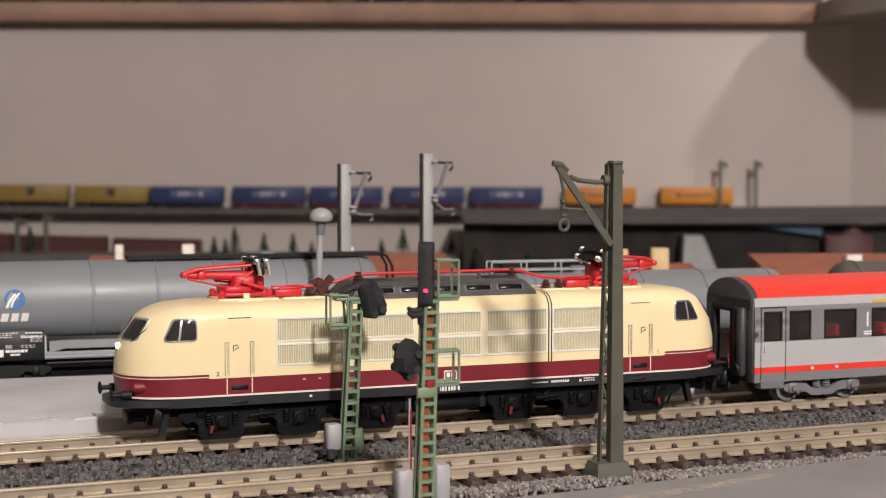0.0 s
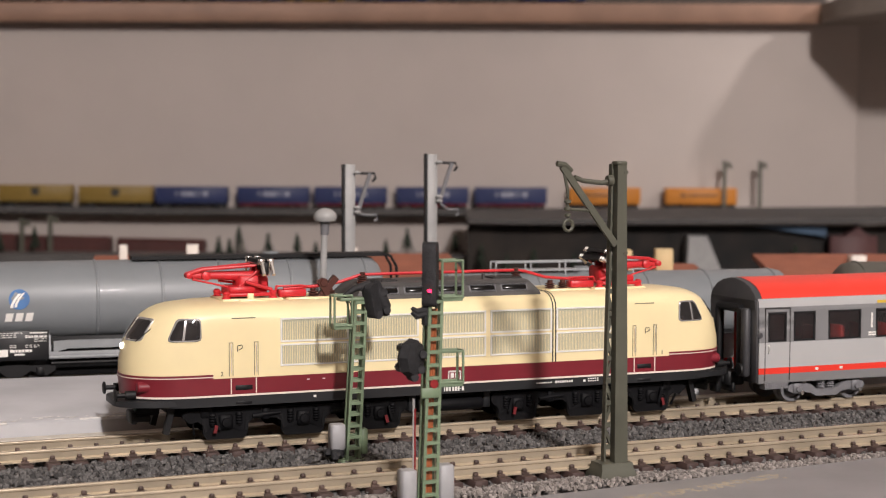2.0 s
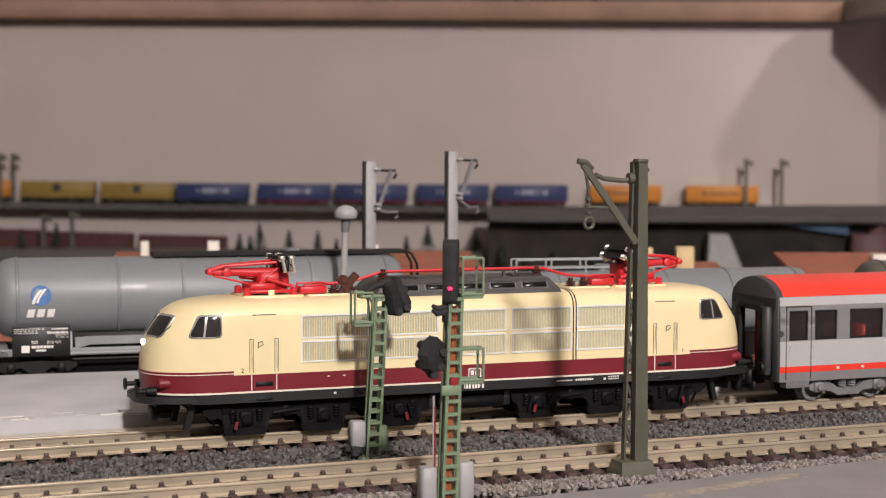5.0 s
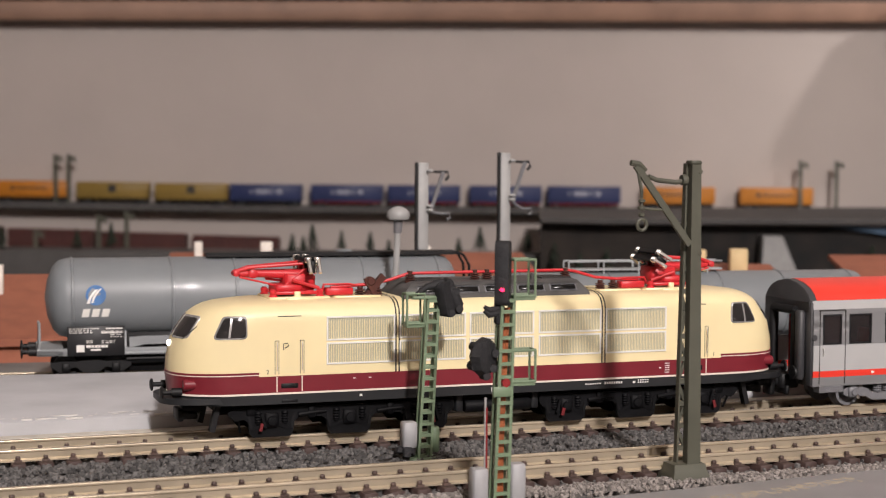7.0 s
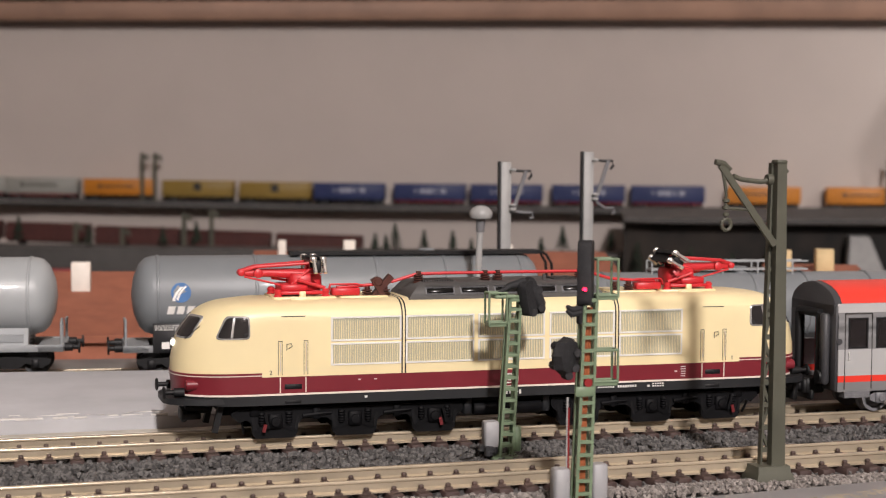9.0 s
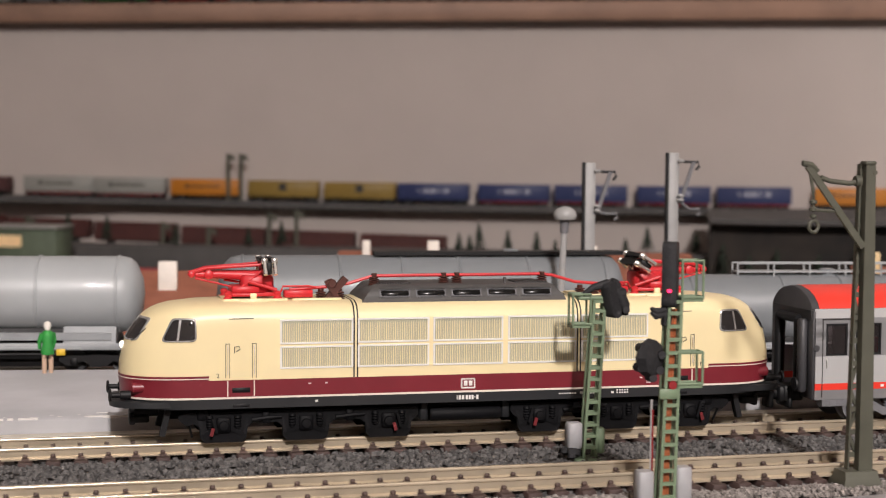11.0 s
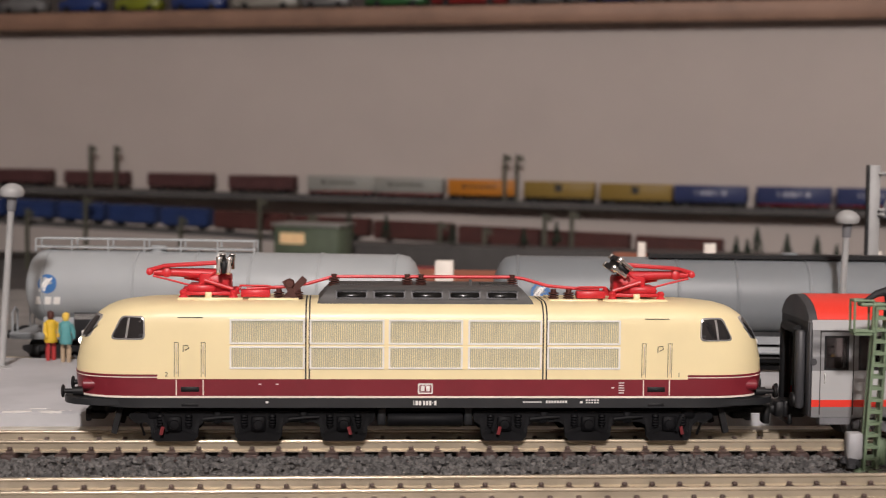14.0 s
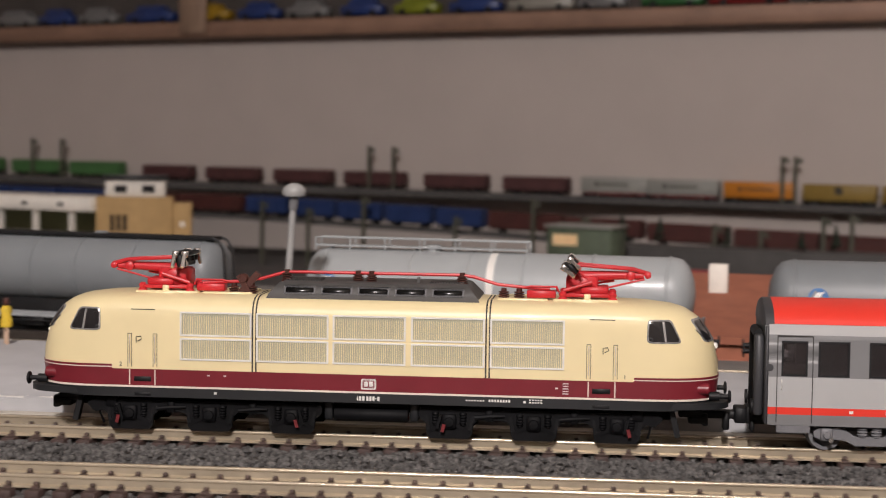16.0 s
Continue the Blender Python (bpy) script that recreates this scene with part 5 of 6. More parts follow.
    if panel:
        px = logo + (13.0 if stripe is not None else 0.0)
        part("solebar_skirt", Build().loft([[(x, -8.5, a), (x, -7.9, a), (x, -7.9, c), (x, -8.5, c)] for x, a, c in ((px + 7.5, 7.1, 9.6), (px + 11, 7.9, 9.8), (h - 7, 7.9, 9.6))], smooth=False), TANKF, T, "light grey raised frame side")
        p = part("data_panel", Build().box(px - 6.4, px + 6.4, -9.2, -8.7, 5.6, 12.3, 0.1), PLATE, T, "black data panel")
        mk = Build()
        rng = random.Random(4)

        def words(x, end, z, h, gap=0.28):
            while x < end:
                w = rng.uniform(0.35, 1.1)
                mk.box(x, min(x + w, end), -9.26, -9.15, z, z + h)
                x += w + gap
        for z in (11.75, 11.3, 10.85):
            words(px - 6.0, px + (0.6 if z > 11.5 else -0.8), z, 0.15)
        words(px + 2.2, px + 5.9, 11.65, 0.3, 0.12)
        words(px + 1.2, px + 5.9, 11.1, 0.14)
        words(px + 1.2, px + 5.9, 10.7, 0.3, 0.1)
        words(px + 3.2, px + 5.9, 9.8, 0.14)
        words(px + 3.2, px + 5.9, 10.3, 0.14)
        for z in (8.9, 8.5):
            words(px - 2.2, px - 0.8, z, 0.2, 0.15)
            words(px + 1.2, px + 4.2, z, 0.14)
        words(px - 2.2, px + 2.6, 7.45, 0.6, 0.14)
        mk.box(px - 1.2, px + 1.0, -9.26, -9.15, 6.75, 7.15)
        mk.box(px - 4.4, px - 2.6, -9.26, -9.15, 6.5, 8.1)
        part("panel_marks", mk, MARKW, p, "pale data drawn as bars", "stuff")
    if stripe is not None:
        sp = Build()
        ring = []
        for k in range(13):
            a = radians(-20 + 100 * k / 12)
            ring.append((a, r + 0.06))
        v = []
        for a, rr in ring:
            v += [(stripe - 0.9, -rr * math.cos(a), zc + rr * math.sin(a)), (stripe + 0.9, -rr * math.cos(a), zc + rr * math.sin(a))]
        sp.add(v, [(2 * k, 2 * k + 1, 2 * k + 3, 2 * k + 2) for k in range(12)], True)
        part("white_stripe", sp, MARKW, T, "white band round the tank")
    part("chassis_line", Build().box(-h + 14, h - 14, -8.75, -8.55, 5.9, 6.3), TANKG2, T)
    return T


tank_wagon("grey model tank wagon with round blue emblem and black data panel", mm(86.8, 376.5, 0, 0, 0, -4.5), 98.4, 9.2, 18.2, (-12.3, 48.7), -38.1, None, TANKG, True, True)
tank_wagon("light grey model tank wagon with white band and railed walkway", mm(-26.5, 394, 0, 0, 0, -8.5), 97, 9.0, 17.9, (-46, 8), -41.0, 0.0, TANKG2, True)
tank_wagon("grey model tank wagon with dark walkway on top", mm(-146, 425, 0, 0, 0, -13), 98, 9.0, 18.4, (-30, 46), None, None, TANKG, False, True)
tank_wagon("grey model tank wagon with pale railed walkway", mm(192, 359, 0, 0, 0, -7), 98, 8.4, 14.6, (-31, 9), -36.0, None, TANKG)
tank_wagon("dark olive-grey model tank wagon with rounded end", mm(299, 341, 0, 0, 0, -9), 96, 8.4, 16.2, None, None, None, mat("tank_olive_grey", (0.1, 0.095, 0.08), 0.5, vary=0.1, size=14))
TT = thing("railway_track", "model track under the tank wagons", "track", mm(30, 384, 0, 0, 0, -7.5))
for yy in (-4.95, 4.95):
    o = part("rail", Build().loft([[(x, y, z) for y, z in rail_profile(yy, 1)] for x in (-260, 300)], smooth=False), RAILM, TT)


# ---- small figures on the platform ----


def figure(label, x, y, turn, coat, legs, head, arm=True):
    """A plain painted figurine, one mesh."""
    b = Build()
    for s in (-0.75, 0.75):
        b.tube([(s, 0, 0), (s, 0, 3.2), (s * 0.8, 0, 5.2)], [0.5, 0.55, 0.75], 8)
    b.lathe([(1.35, 4.2), (1.5, 4.8), (1.15, 6.8), (1.45, 8.4), (1.1, 9.2), (0.45, 9.5)], seg=12)
    for s in (-1, 1):
        b.tube([(s * 1.3, 0, 8.8), (s * 1.75, -0.4, 7.0), (s * 1.5, -0.9, 5.4)], [0.5, 0.45, 0.35], 8)
    b.lathe([(0.4, 9.3), (0.75, 9.9), (0.85, 10.6), (0.7, 11.2), (0.15, 11.5)], seg=12)
    me = b.mesh("figurine")
    for m_ in (coat, legs, head):
        me.materials.append(m_)
    for p in me.polygons:
        z = p.center.z * 1000
        p.material_index = 2 if z > 9.35 else (1 if z < 4.3 else 0)
    o = new("figurine", me)
    o.matrix_basis = mm(x, y, 2.9, 0, 0, turn)
    return tagged(o, label, "figurine", "platform figures")


SKIN = mat("figure_pale", (0.6, 0.42, 0.3), 0.6)
HAIR = mat("figure_yellow", (0.75, 0.5, 0.08), 0.6)
figure("small painted figurine in a green coat", -1.0, 362.5, 200, mat("green_coat", (0.03, 0.3, 0.05), 0.6), SKIN, WHITEB)
figure("small painted figurine with beige top and blue trousers", -24.6, 369, 30, mat("beige_top", (0.55, 0.45, 0.3), 0.6), mat("blue_trousers", (0.05, 0.12, 0.28), 0.6), HAIR)
figure("small painted figurine with red shirt and blue trousers", -43.8, 372, 80, mat("red_shirt", (0.4, 0.05, 0.05), 0.6), mat("denim_trousers", (0.04, 0.1, 0.22), 0.6), BROWN)
figure("small painted figurine in a teal top and tan trousers", -60.7, 371, 160, mat("teal_top", (0.1, 0.32, 0.33), 0.6), mat("tan_trousers", (0.4, 0.3, 0.2), 0.6), HAIR)
figure("small painted figurine in yellow and red", -64.6, 374, 40, mat("yellow_top", (0.7, 0.45, 0.03), 0.6), mat("red_skirt", (0.4, 0.03, 0.03), 0.6), BROWN)
figure("small painted figurine in green top and pale trousers", -100.9, 376, 10, mat("green_top", (0.05, 0.36, 0.14), 0.6), WHITEB, BROWN)
figure("small painted figurine in a yellow jacket", -146, 381, 120, mat("yellow_jacket", (0.75, 0.52, 0.04), 0.6), SKIN, BROWN)

# ---- roofs just behind the tank wagons ----


BEIGEB = mat("beige_block", (0.66, 0.5, 0.27), 0.7, vary=0.06)


def tiled_roof(label, m, w, d, zf, zb, chimneys, block=WHITEB):
    R = thing("roof_block", label, "roof", m, "terracotta roofs")
    part("roof_slope", Build().loft([[(x, 0, zf), (x, d, zb), (x, d, zb - 2), (x, 0, zf - 2)] for x in (-w / 2, w / 2)], smooth=False), ROOFT, R, "plain terracotta roof slope")
    part("wall", Build().box(-w / 2 + 2, w / 2 - 2, 2, d, -5, zf - 2), ROOFT, R, "terracotta wall")
    for x, y, h, cw in chimneys:
        z = zf + (zb - zf) * y / d
        part("chimney", Build().box(x - cw / 2, x + cw / 2, y, y + cw, z - 3, z + h, 0.2), block, R, "plain block chimney")
    return R


tiled_roof("terracotta model roof with white chimney", mm(35, 440, 0, 0, 0, -8), 70, 70, 2, 14, [(-7.9, 46, 8.5, 5.5)])
tiled_roof("long low terracotta model roof with white chimneys", mm(165, 560, 0, 0, 0, -14), 140, 60, 5, 12.0, [(-58, 40, 7.5, 3), (-32, 40, 7.5, 4.5), (30, 40, 6, 3)])
tiled_roof("terracotta model roof with white cap", mm(398, 480, 0, 0, 0, -20), 120, 60, 3, 12, [(-22, 40, 3.5, 6)])
tiled_roof("low tan model roof with beige chimney blocks", mm(287, 500, 0, 0, 0, -22), 34, 30, 9, 11.5, [(3, 10, 8.2, 6.2), (-11, 12, 7.5, 5)], BEIGEB)

# ---- far layout along the wall ----


def rise(u):
    """How far the wall track climbs towards its far end."""
    return float(np.interp(u, [-2200, -1700, -1350, -800, -600, -300], [17, 14, 10, 5, 3, 0]))


def far_shelf():
    def slab(name, b, material, label, category="shelf"):
        o = setting(name, b, material, label, category)
        o.matrix_basis = far(0, 0, 0)
        return o
    slab("far_board", Build().loft([[(u, 1684, rise(u) - 6.4), (u, 1712.5, rise(u) - 6.4), (u, 1712.5, rise(u) - 12.6), (u, 1684, rise(u) - 12.6)] for u in (-2190, -1700, -1350, -800, -600, -300, 470)], smooth=False), FARBOARD, "dark grey upper track board along the wall", "shelf board")
    # widening added only to throw more shade on the wall underneath
    slab("far_board_shade", Build().loft([[(u, v0, rise(u) - 6.7), (u, 1683.8, rise(u) - 6.7), (u, 1683.8, rise(u) - 12.4), (u, v0, rise(u) - 12.4)] for u, v0 in ((-2190, 1600), (-1700, 1600), (-1350, 1600), (-800, 1659), (-600, 1683))], smooth=False), FARBOARD, "dark grey board widening added to cast shade on the wall below", "shelf board")
    slab("lower_board", Build().box(-2190, 470, 760, 1712.5, -100, -80), FARBOARD, "dark lower level of the layout", "base board")
    slab("board_riser", Build().box(-2190, 470, 755, 759, -1100, -62), FARBOARD, "front edge of the lower level", "base board")
    slab("lower_frame", Build().box(-2150, 440, 800, 1700, -1100, -101), WOOD, "brown wooden frame under the lower level", "table")
    # shade on the wall behind the toys, put in as a thin dark sheet
    slab("shelf_back_shade", Build().box(-2190, 400, 1712.6, 1712.9, 208, 330), SHELFDARK, "thin dark sheet standing for shade behind the shelf", "shelf board")
    slab("wall_shelf", Build().box(-2190, 388.5, 1690, 1712.5, 188, 208, 0.6), WOOD, "brown wooden wall shelf above the layout", "wall shelf")


far_shelf()


def container_wagon(u, w, colour, name, mark, gap=True, z0=-6.4, h=17.2, low=None):
    """A flat wagon with one box container."""
    C = thing("container_wagon", name, "container wagon", far(u, 1690, z0 + rise(u + w / 2) - 0.1), "far container train")
    b = part("container", Build().box(0, w, 0, 15, 5.4, 5.4 + h, 0.3), colour, C, "ribbed steel container")
    for k in range(int(w / 4)):
        if k == 0:
            rib = part("rib", Build().box(0, 1.6, -0.35, 0, 6.2, 4.6 + h), colour, b)
            rib.matrix_basis = mm(1.2, 0, 0)
        else:
            share(rib, b, mm(1.2 + 4 * k, 0, 0))
    if mark == "word":
        for k, lw in enumerate((1.6, 5, 5.2, 3, 1.6, 5.2)):
            part("printed_bar", Build().box(22 + k * 5.6, 22 + k * 5.6 + lw, -0.55, -0.36, 12.5, 17.4), DULLW, b, "printed owner word as white bars")
    elif mark == "patch":
        part("printed_patch", Build().box(w / 2 - 4, w / 2 + 4, -0.55, -0.36, 12, 20), SEAM, b, "dark printed patch")
    elif mark == "line":
        part("printed_line", Build().box(w * 0.3, w * 0.72, -0.55, -0.36, 14, 15.6), SEAM, b)
        part("printed_patch", Build().box(w * 0.22, w * 0.27, -0.55, -0.36, 13, 17), SEAM, b)
    part("underframe", Build().box(2, w - 2, 2, 13, 3.4, 5.3, 0.2), low or BLACK, C, "wagon underframe")
    for x in (9, w - 9):
        part("bogie", Build().box(x - 7, x + 7, 2, 13, 0.3, 3.6, 0.4), BLACK, C, "black bogie")
    return C


DULLW = mat("dull_print", (0.3, 0.31, 0.38), 0.6, vary=0.05)
CBLUE = mat("container_blue", (0.02, 0.032, 0.11), 0.5, vary=0.08, size=20)
CYEL = mat("container_ochre", (0.26, 0.17, 0.035), 0.5, vary=0.08, size=20)
CORA = mat("container_orange", (0.52, 0.19, 0.015), 0.5, vary=0.08, size=20)
CGRY = mat("container_grey", (0.3, 0.3, 0.275), 0.5, vary=0.08, size=20)
CMAR = mat("wagon_maroon", (0.075, 0.026, 0.026), 0.6, vary=0.12, size=20)
CGRN = mat("wagon_green", (0.06, 0.16, 0.05), 0.6, vary=0.12, size=20)
REDU = mat("underframe_red", (0.28, 0.02, 0.03), 0.6)
for u, red in ((-306, None), (-220, REDU), (-139, REDU), (-53, REDU), (29, REDU)):
    container_wagon(u, 76, CBLUE, "dark blue container on a flat wagon", "word", low=red)
for u in (128, 229):
    container_wagon(u, 75, CORA, "orange container on a flat wagon", "line")
for u in (-386, -470):
    container_wagon(u, 77, CYEL, "ochre container on a flat wagon", "patch")
container_wagon(-557, 77, CORA, "orange container on a flat wagon", "line")
for u in (-644, -725):
    container_wagon(u, 80, CGRY, "light grey container on a flat wagon", "line", low=REDU)


def van(u, w, colour, label, v=1690, z0=-6.4, h=15.5, turn=0.0, group="far goods vans", ribs=3, tilt=0.0):
    V = thing("goods_van", label, "goods wagon", far(u, v, z0, turn) @ pose(0, 0, 0, 0, tilt, 0), group)
    b = part("body", Build().loft([[(x, y, z) for x, y in ((0, 0), (w, 0), (w, 15), (0, 15))] for z in (5, 5 + h * 0.86)] + [[(x, y, 5 + h) for x, y in ((0.5, 3), (w - 0.5, 3), (w - 0.5, 12), (0.5, 12))]], smooth=False), colour, V, "planked wagon body")
    for k in range(ribs + 1):
        x = 0.6 + k * (w - 2.2) / ribs
        part("stake", Build().box(x, x + 1.1, -0.7, 0, 5, 4.6 + h * 0.86), colour, b)
    part("underframe", Build().box(1.5, w - 1.5, 2, 13, 3.2, 5), BLACK, V)
    for x in (w * 0.18, w * 0.82):
        part("wheelset", Build().lathe([(2.6, 1.6), (2.6, 13.4)], (x, 0, 2.6), "y", 14), BLACK, V)
    return V


for u0, u1 in ((-824, -743), (-929, -847), (-1041, -958), (-1145, -1062), (-1250, -1170), (-1352, -1275)):
    van(u0, u1 - u0, CMAR, "maroon goods van on the wall track", z0=rise(u0 + 40) - 6.4)
for u0 in (-1477, -1580, -1690):
    van(u0, 86, CGRN, "green goods van on the wall track", h=17, z0=rise(u0 + 43) - 6.4)

# second train on a sloping track lower down
CRED = mat("wagon_red_brown", (0.066, 0.015, 0.012), 0.6, vary=0.15, size=20)
CBLU2 = mat("hopper_blue", (0.012, 0.032, 0.12), 0.5, vary=0.15, size=20)
V2 = 1500


def ramp(u):
    return float(np.interp(u, [-1500, -1053, -753, -412, -233, -100], [-18, -21.5, -29.5, -41, -46, -48]))


for k in range(5):
    u = -1053 + k * 61
    van(u, 54, CBLU2, "blue hopper wagon on the sloping track", V2, ramp(u + 27) - 6, 18, 0, "sloping goods train", 4, 0.8)
for k in range(6):
    u = -748 + k * 88
    van(u, 82, CRED, "red-brown open wagon on the sloping track", V2, ramp(u + 41) - 5, 17, 0, "sloping goods train", 5, 1.0)
for k in range(2):
    u = -1238 + k * 92
    van(u, 86, CRED, "red-brown open wagon on the sloping track", V2, ramp(u + 43) - 6, 17, 0, "sloping goods train", 5, 0.6)
for k in range(8):
    u = -1850 + k * 75
    van(u, 68, CBLU2, "blue hopper wagon on the sloping track", V2, ramp(u + 33) - 6, 18, 0, "sloping goods train", 4, 0.5)
rb = Build()
us = [-1900 + 50 * k for k in range(40)]
rb.loft([[(u, V2 - 8, ramp(u) - 6.5), (u, V2 + 22, ramp(u) - 6.5), (u, V2 + 22, ramp(u) - 11), (u, V2 - 8, ramp(u) - 11)] for u in us if u <= -90], smooth=False)
ro = setting("ramp_board", rb, FARBOARD, "dark sloping track board", "shelf board")
ro.matrix_basis = far(0, 0, 0)


def far_post(u, v, z, h, lab="dark far overhead line post"):
    P = thing("line_post", lab, "post", far(u, v, z), "far line posts")
    part("pole", Build().box(-1.9, 1.9, -1.5, 1.5, 0, h), MASTG, P)
    part("bracket", Build().bar((0, 0, h - 3), (8, 0, h - 8), 1.4, 1.4).box(2.5, 7, -1, 1, h - 7, h - 2), MASTG, P)


for u in (-491, -477, -1003, -969, 290, 327, -1539, -1487):
    far_post(u, 1687, rise(u) - 6.4, 51)
for u, h in ((-362, 75), (-388, 72), (-447, 58), (-492, 62), (-627, 66), (-682, 81), (-770, 60), (-880, 78), (-950, 64), (-1010, 70), (-1180, 72)):
    far_post(u, 1470, -80, h)


def tree(u, v, z, h, seed):
    """A small conifer of many drooping needle clumps."""
    T = thing("conifer", "small dark green model conifer", "tree", far(u, v, z), "far conifers")
    part("trunk", Build().tube([(0, 0, 0), (0, 0, h * 0.95)], [1.0, 0.2], 7), SLEEPER, T, "thin brown trunk")
    rng = random.Random(seed)
    b = Build()
    for k in range(170):
        q = rng.random() ** 0.8
        zz = h * (0.12 + 0.86 * q)
        rad = (1 - q) * h * 0.27 * rng.uniform(0.5, 1.15) + 0.3
        a = rng.uniform(0, 6.28)
        x, y = rad * math.cos(a), rad * math.sin(a)
        s = rng.uniform(0.8, 1.6)
        b.add([(x * 0.3, y * 0.3, zz + 1.2), (x + s * math.sin(a), y - s * math.cos(a), zz - 0.6), (x * 1.15, y * 1.15, zz - 1.4), (x - s * math.sin(a), y + s * math.cos(a), zz - 0.4)], [(0, 1, 2), (0, 2, 3), (1, 2, 3), (0, 1, 3)])
    part("crown", b, NEEDLE, T, "dark needle clumps")


NEEDLE = mat("needle_green", (0.022, 0.036, 0.022), 0.9, vary=0.3, size=4)
for i, (u, h) in enumerate(((-186, 29), (-161, 21), (-136, 20), (-117, 13), (-55, 15), (8, 20), (-204, 18), (-579, 34), (-545, 30), (-470, 24), (-600, 22), (-375, 27), (-400, 22), (-196, 15), (-36, 26))):
    tree(u, 1440 + 12 * (i % 3), -39.5, h * 0.9, i)
for i, (u, h) in enumerate(((30, 34), (52, 25), (75, 30), (110, 26), (140, 32), (180, 24), (215, 30), (300, 34), (330, 26), (365, 30))):
    tree(u, 1386, -62, h * 1.1, 40 + i)
TERR = setting("tree_terrace", Build().box(-640, 40, 1425, 1478, -80, -39.2, 1), FARBOARD, "dark planted terrace strip", "terrace")
TERR.matrix_basis = far(0, 0, 0)

# the shelf goes on round the room's corner as a deeper painted board
cs = setting("corner_shelf", Build().loft([[(u, 1712.4 - d, z) for u, d in ((403, 0.1), (389, 0.1), (389, 92), (452, 248), (700, 400), (880, 420), (880, 215))] for z in (188.2, 207.6)], smooth=False), CORNERB, "grey-beige painted corner shelf board", "wall shelf")
cs.matrix_basis = far(0, 0, 0)

# the bridge board and dark background at the shelf's near end
bb = setting("bridge_board", Build().loft([[(u, v, z) for v, z in ((1380, zt), (1654, zt), (1654, zt - t), (1380, zt - t))] for u, zt, t in ((18, -5, 2.5), (60, -4.6, 4.0), (200, -3.5, 4.4), (476, -1.0, 5.5))], smooth=False), FARBOARD, "grey bridging track board", "shelf board")
bb.matrix_basis = far(0, 0, 0)
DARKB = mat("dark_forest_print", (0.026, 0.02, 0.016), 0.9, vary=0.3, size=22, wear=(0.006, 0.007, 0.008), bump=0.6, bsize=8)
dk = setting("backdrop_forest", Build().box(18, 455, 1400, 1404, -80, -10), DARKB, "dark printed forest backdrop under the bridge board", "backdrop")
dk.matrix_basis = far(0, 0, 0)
BLUEB = mat("backdrop_blue", (0.08, 0.13, 0.2), 0.9, vary=0.3, size=40)
bl = setting("backdrop_hills", Build().loft([[(u, v, z) for u, z in ((262, -9.6), (328, -9.6), (328, -19), (300, -15))] for v in (1392, 1396)], smooth=False), BLUEB, "blue hill shape on the backdrop", "backdrop")
bl.matrix_basis = far(0, 0, 0)
sup = thing("support_block", "pale grey support under the bridge board", "support", far(222, 1372, -80))
part("block", Build().loft([[(-18, 0, 0), (26, 0, 0), (26, 24, 0), (-18, 24, 0)], [(-16, 0, 62), (0, 0, 62), (0, 24, 62), (-16, 24, 62)]], smooth=False), MASTGREY, sup)


ro = thing("small_building", "dark maroon model building under the bridge board", "building", far(329, 1380, -80))
part("wall", Build().box(0, 40, 0, 14, 0, 62, 0.4), CMAR, ro, "dark maroon wall")
part("gable", Build().loft([[(12, y, 62), (34, y, 62), (24, y, 69.5)] for y in (0, 14)], smooth=False), CMAR, ro, "maroon gable")


def shed():
    S = thing("signal_hut", "green model hut with a lit window", "hut", far(-603, 1330, -45, 0))
    part("wall", Build().box(0, 62, 0, 36, -35, 26, 0.4), mat("hut_green", (0.1, 0.13, 0.085), 0.7, vary=0.12, size=10), S, "green wall")
    part("roof", Build().box(-2, 64, -3, 38, 26, 28.5, 0.5), CGRY, S, "grey flat roof")
    part("window", Build().box(6, 30, -0.5, 0.2, 10, 20), mat("lit_window", (1.0, 0.66, 0.36), 0.4, glow=0.08), S, "warm lit window")


shed()


def red_railcar():
    R = thing("railcar", "red model railcar on the lower level", "railcar", far(-540, 1300, -70))
    part("body", Build().box(0, 105, 0, 17, 4, 20, 1.0), mat("railcar_red", (0.32, 0.014, 0.014), 0.5), R, "red body")
    part("roof", Build().box(-30, 0, 1, 16, 4, 19, 1.0), FRAME, R)
    part("base", Build().box(-28, 100, 2, 15, -9.9, 4), BLACK, R)


red_railcar()


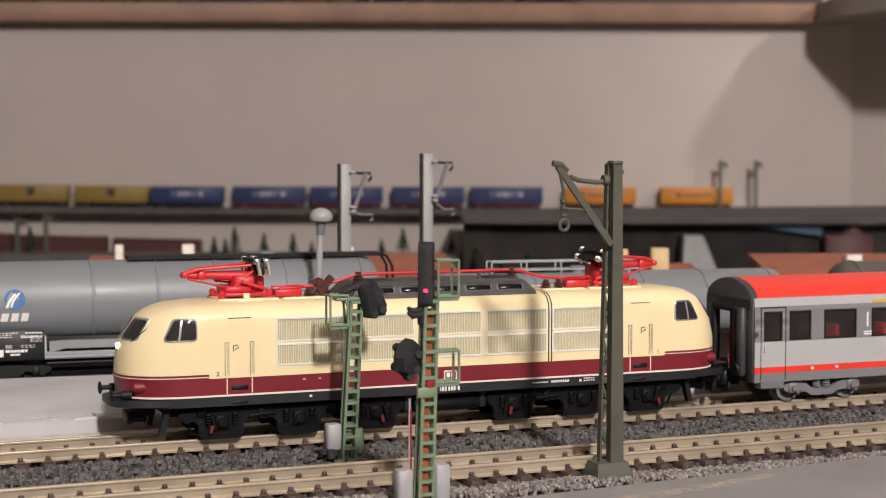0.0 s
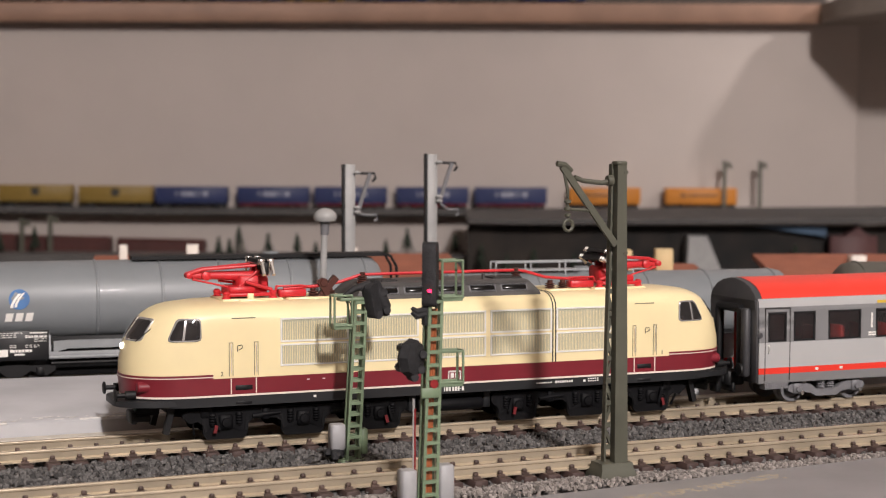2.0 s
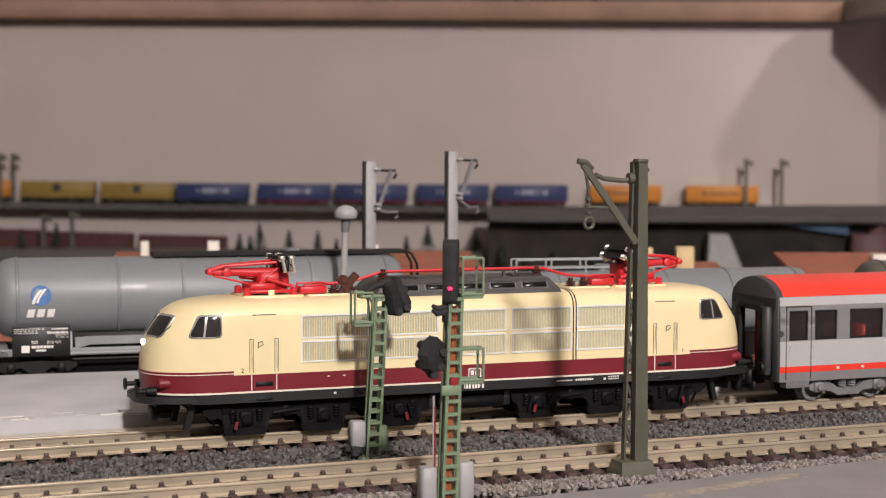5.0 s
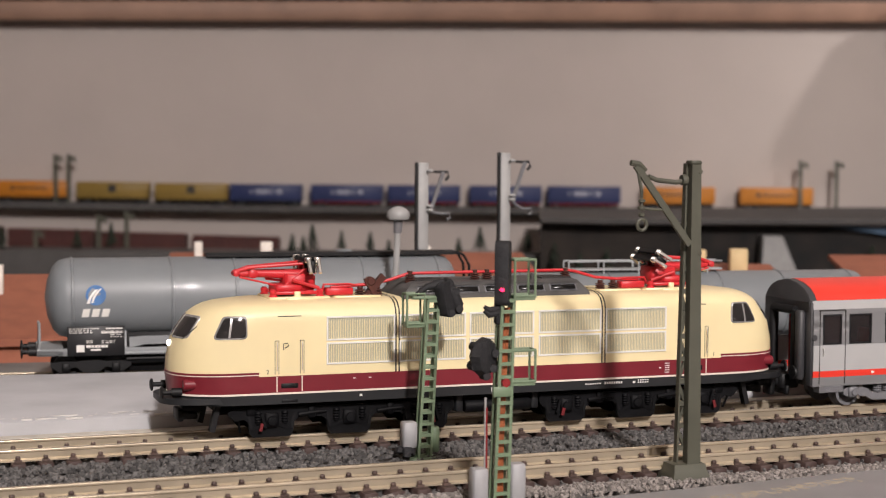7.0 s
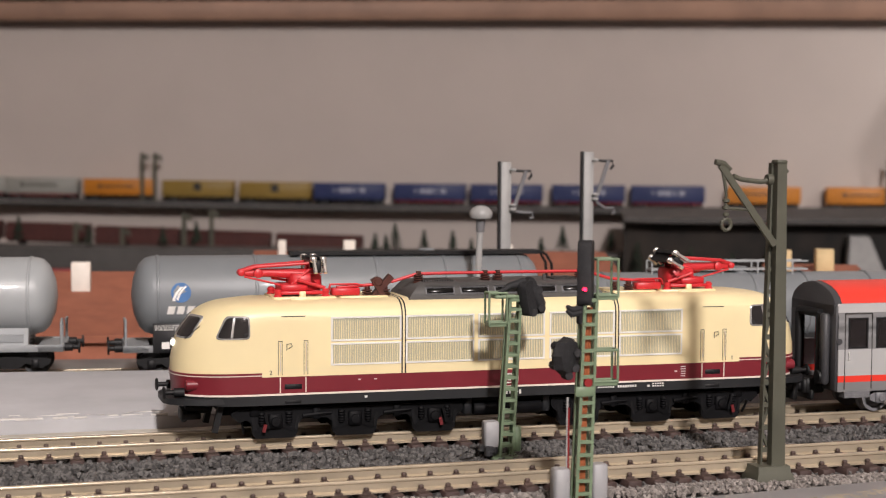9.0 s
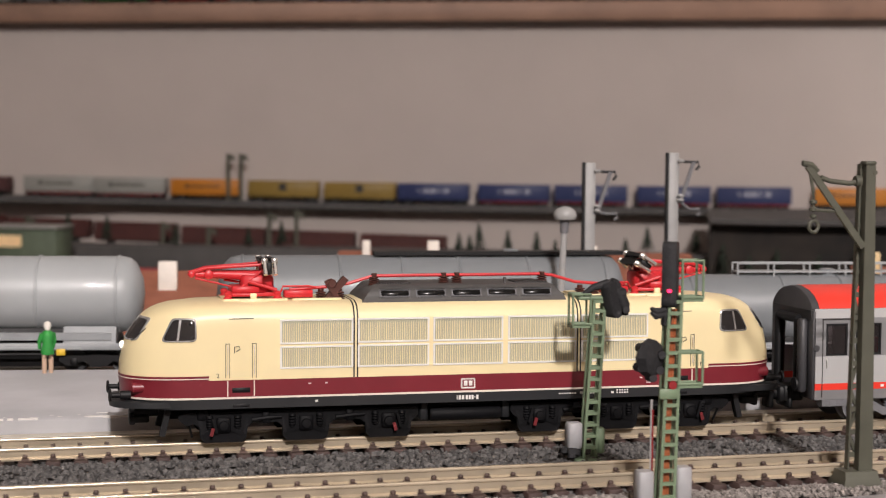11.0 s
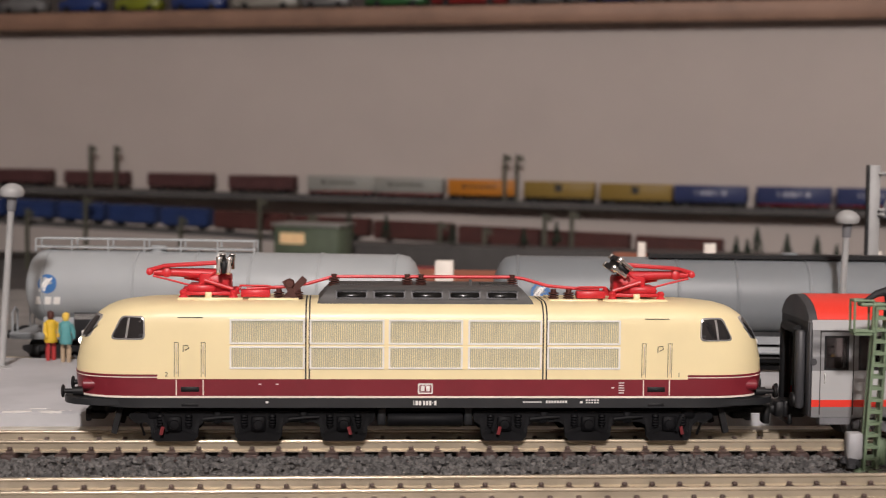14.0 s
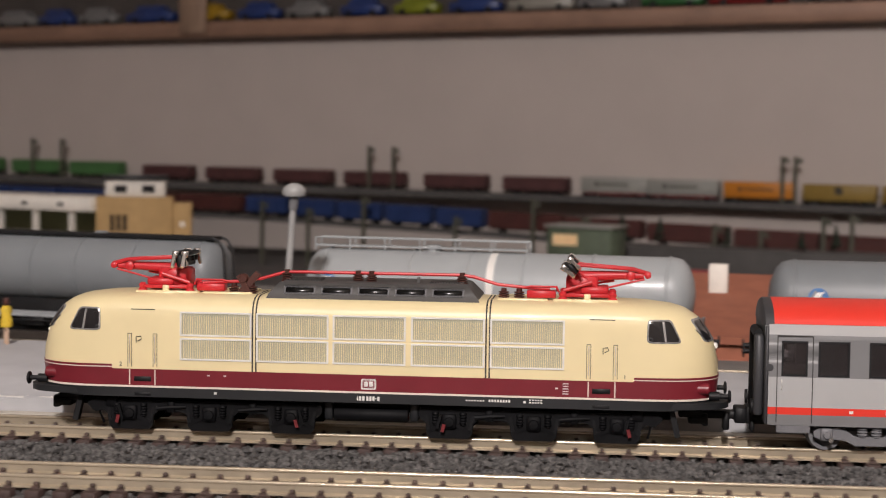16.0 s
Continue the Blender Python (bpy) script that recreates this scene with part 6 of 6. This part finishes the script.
def station():
    S = thing("signal_box", "tan model signal box with white glazed cabin", "building", far(-849, 1000, -14, 36))
    TAN = mat("tan_plaster", (0.46, 0.30, 0.13), 0.8, vary=0.08, size=10)
    part("wall", Build().box(2, 62, 0, 40, -66, 23.0, 0.3), TAN, S, "tan plaster tower")
    part("wall", Build().box(62.2, 77, 4, 40, -66, 18.0, 0.3), TAN, S, "tan side wing")
    cb = part("cabin", Build().box(9, 56, 4, 36, 23.2, 37.0, 0.4), WHITEB, S, "white cabin")
    for x in (16, 38):
        part("cabin_window", Build().box(x, x + 10, 3.4, 4.2, 26.5, 32.5), WINDOW, cb, "dark cabin window")
    part("roof", Build().box(7, 58, 0, 40, 37.1, 40.2, 0.4), FRAME, S, "flat dark roof")
    for x in (13, 18, 23):
        part("slot_window", Build().box(x, x + 3.2, -0.5, 0.3, -4, 9), WINDOW, S, "tall dark window")
    part("round_lamp", Build().lathe([(2.2, 3.0), (2.2, 4.2)], (70, 0, 1.5), "y", 14), WHITEB, S)
    C = thing("platform_canopy", "white flat platform canopy on pillars", "canopy", far(-1200, 1000, -14))
    part("canopy_roof", Build().box(0, 348, 0, 60, 11, 22, 0.5), WHITEB, C, "white canopy edge")
    for k in range(9):
        part("pillar", Build().box(18 + 38 * k, 22 + 38 * k, 4, 8, -40, 11), WHITEB, C, "white pillar")
        part("canopy_light", Build().box(10 + 38 * k, 16 + 38 * k, -0.6, 0, 15, 17.5), SEAM, C)
    part("rear_wall", Build().box(0, 348, 40, 44, -40, 9), mat("canopy_wall_green", (0.24, 0.25, 0.13), 0.8, vary=0.1, size=10), C, "olive rear wall")
    part("sill", Build().box(0, 348, 2, 40, -66, -8), CGRY, C, "pale platform base")


station()

# ---- toy vehicles on the wall shelf ----
TOYS = [(0.55, 0.33, 0.02), (0.03, 0.07, 0.28), (0.03, 0.25, 0.25), (0.35, 0.4, 0.03), (0.4, 0.03, 0.03), (0.3, 0.3, 0.3), (0.05, 0.2, 0.06), (0.5, 0.48, 0.42)]
TOYM = [mat("toy_paint", tuple(0.5 * q for q in c), 0.35, vary=0.1, size=20) for c in TOYS]


def toy(u, w, k):
    T = thing("toy_vehicle", ("yellow", "dark blue", "teal", "lime", "red", "grey", "green", "cream")[k] + " toy vehicle parked on the wall shelf", "toy vehicle", far(u, 1691.5, 208), "toy vehicles on the shelf")
    part("body", Build().box(0, w, 0, 19, 3, 14, 1.2), TOYM[k], T)
    part("cabin", Build().loft([[(x, y, z) for x, y in ((w * a, 2), (w * b_, 2), (w * b_, 18), (w * a, 18))] for a, b_, z in ((0.15, 0.85, 14), (0.28, 0.75, 23))], smooth=False), TOYM[k], T)
    for x in (w * 0.2, w * 0.8):
        for y in (0.5, 16):
            part("wheel", Build().lathe([(4, y - 0.8), (4.2, y), (4.2, y + 3)], (x, 0, 4.2), "y", 14), BLACK, T)


rng = random.Random(12)
u = -1700.0
k = 0
ORDER = [4, 5, 1, 5, 1, 0, 1, 5, 1, 3, 1, 7, 5, 6]
while u < 120:
    w = rng.uniform(55, 85)
    toy(u, w, ORDER[k % len(ORDER)])
    u += w + rng.uniform(6, 22)
    k += 1
sb = thing("shelf_bracket", "pale wooden upright at the shelf", "bracket", far(-1289, 1685, 193))
part("upright", Build().box(0, 42, 0, 4.6, 0, 90, 0.5), PALEWOOD, sb)


# ---- what moves ----


def motions():
    times = [t for t, s in TRAVEL]
    dist = [s for t, s in TRAVEL]
    walk(LOCO, [(t, mm(118.2 - s, LOCO_Y, 0)) for t, s in TRAVEL])
    # the coupling draws out a little under load
    walk(COACH, [(t, mm(118.2 - s + float(np.interp(t, [7.5, 8.5, 11, 14.5, 16], [0, 0.25, 0.7, 1.3, 1.75])), LOCO_Y, 0)) for t, s in TRAVEL])
    for ws, x, r in WHEELS:
        rows = []
        for k in range(81):
            t = 0.2 * k
            s = float(np.interp(t, times, dist))
            rows.append((t, mm(x, 0, r) @ pose(0, 0, 0, 0, -math.degrees(s / r), 0)))
        walk(ws, rows)


motions()
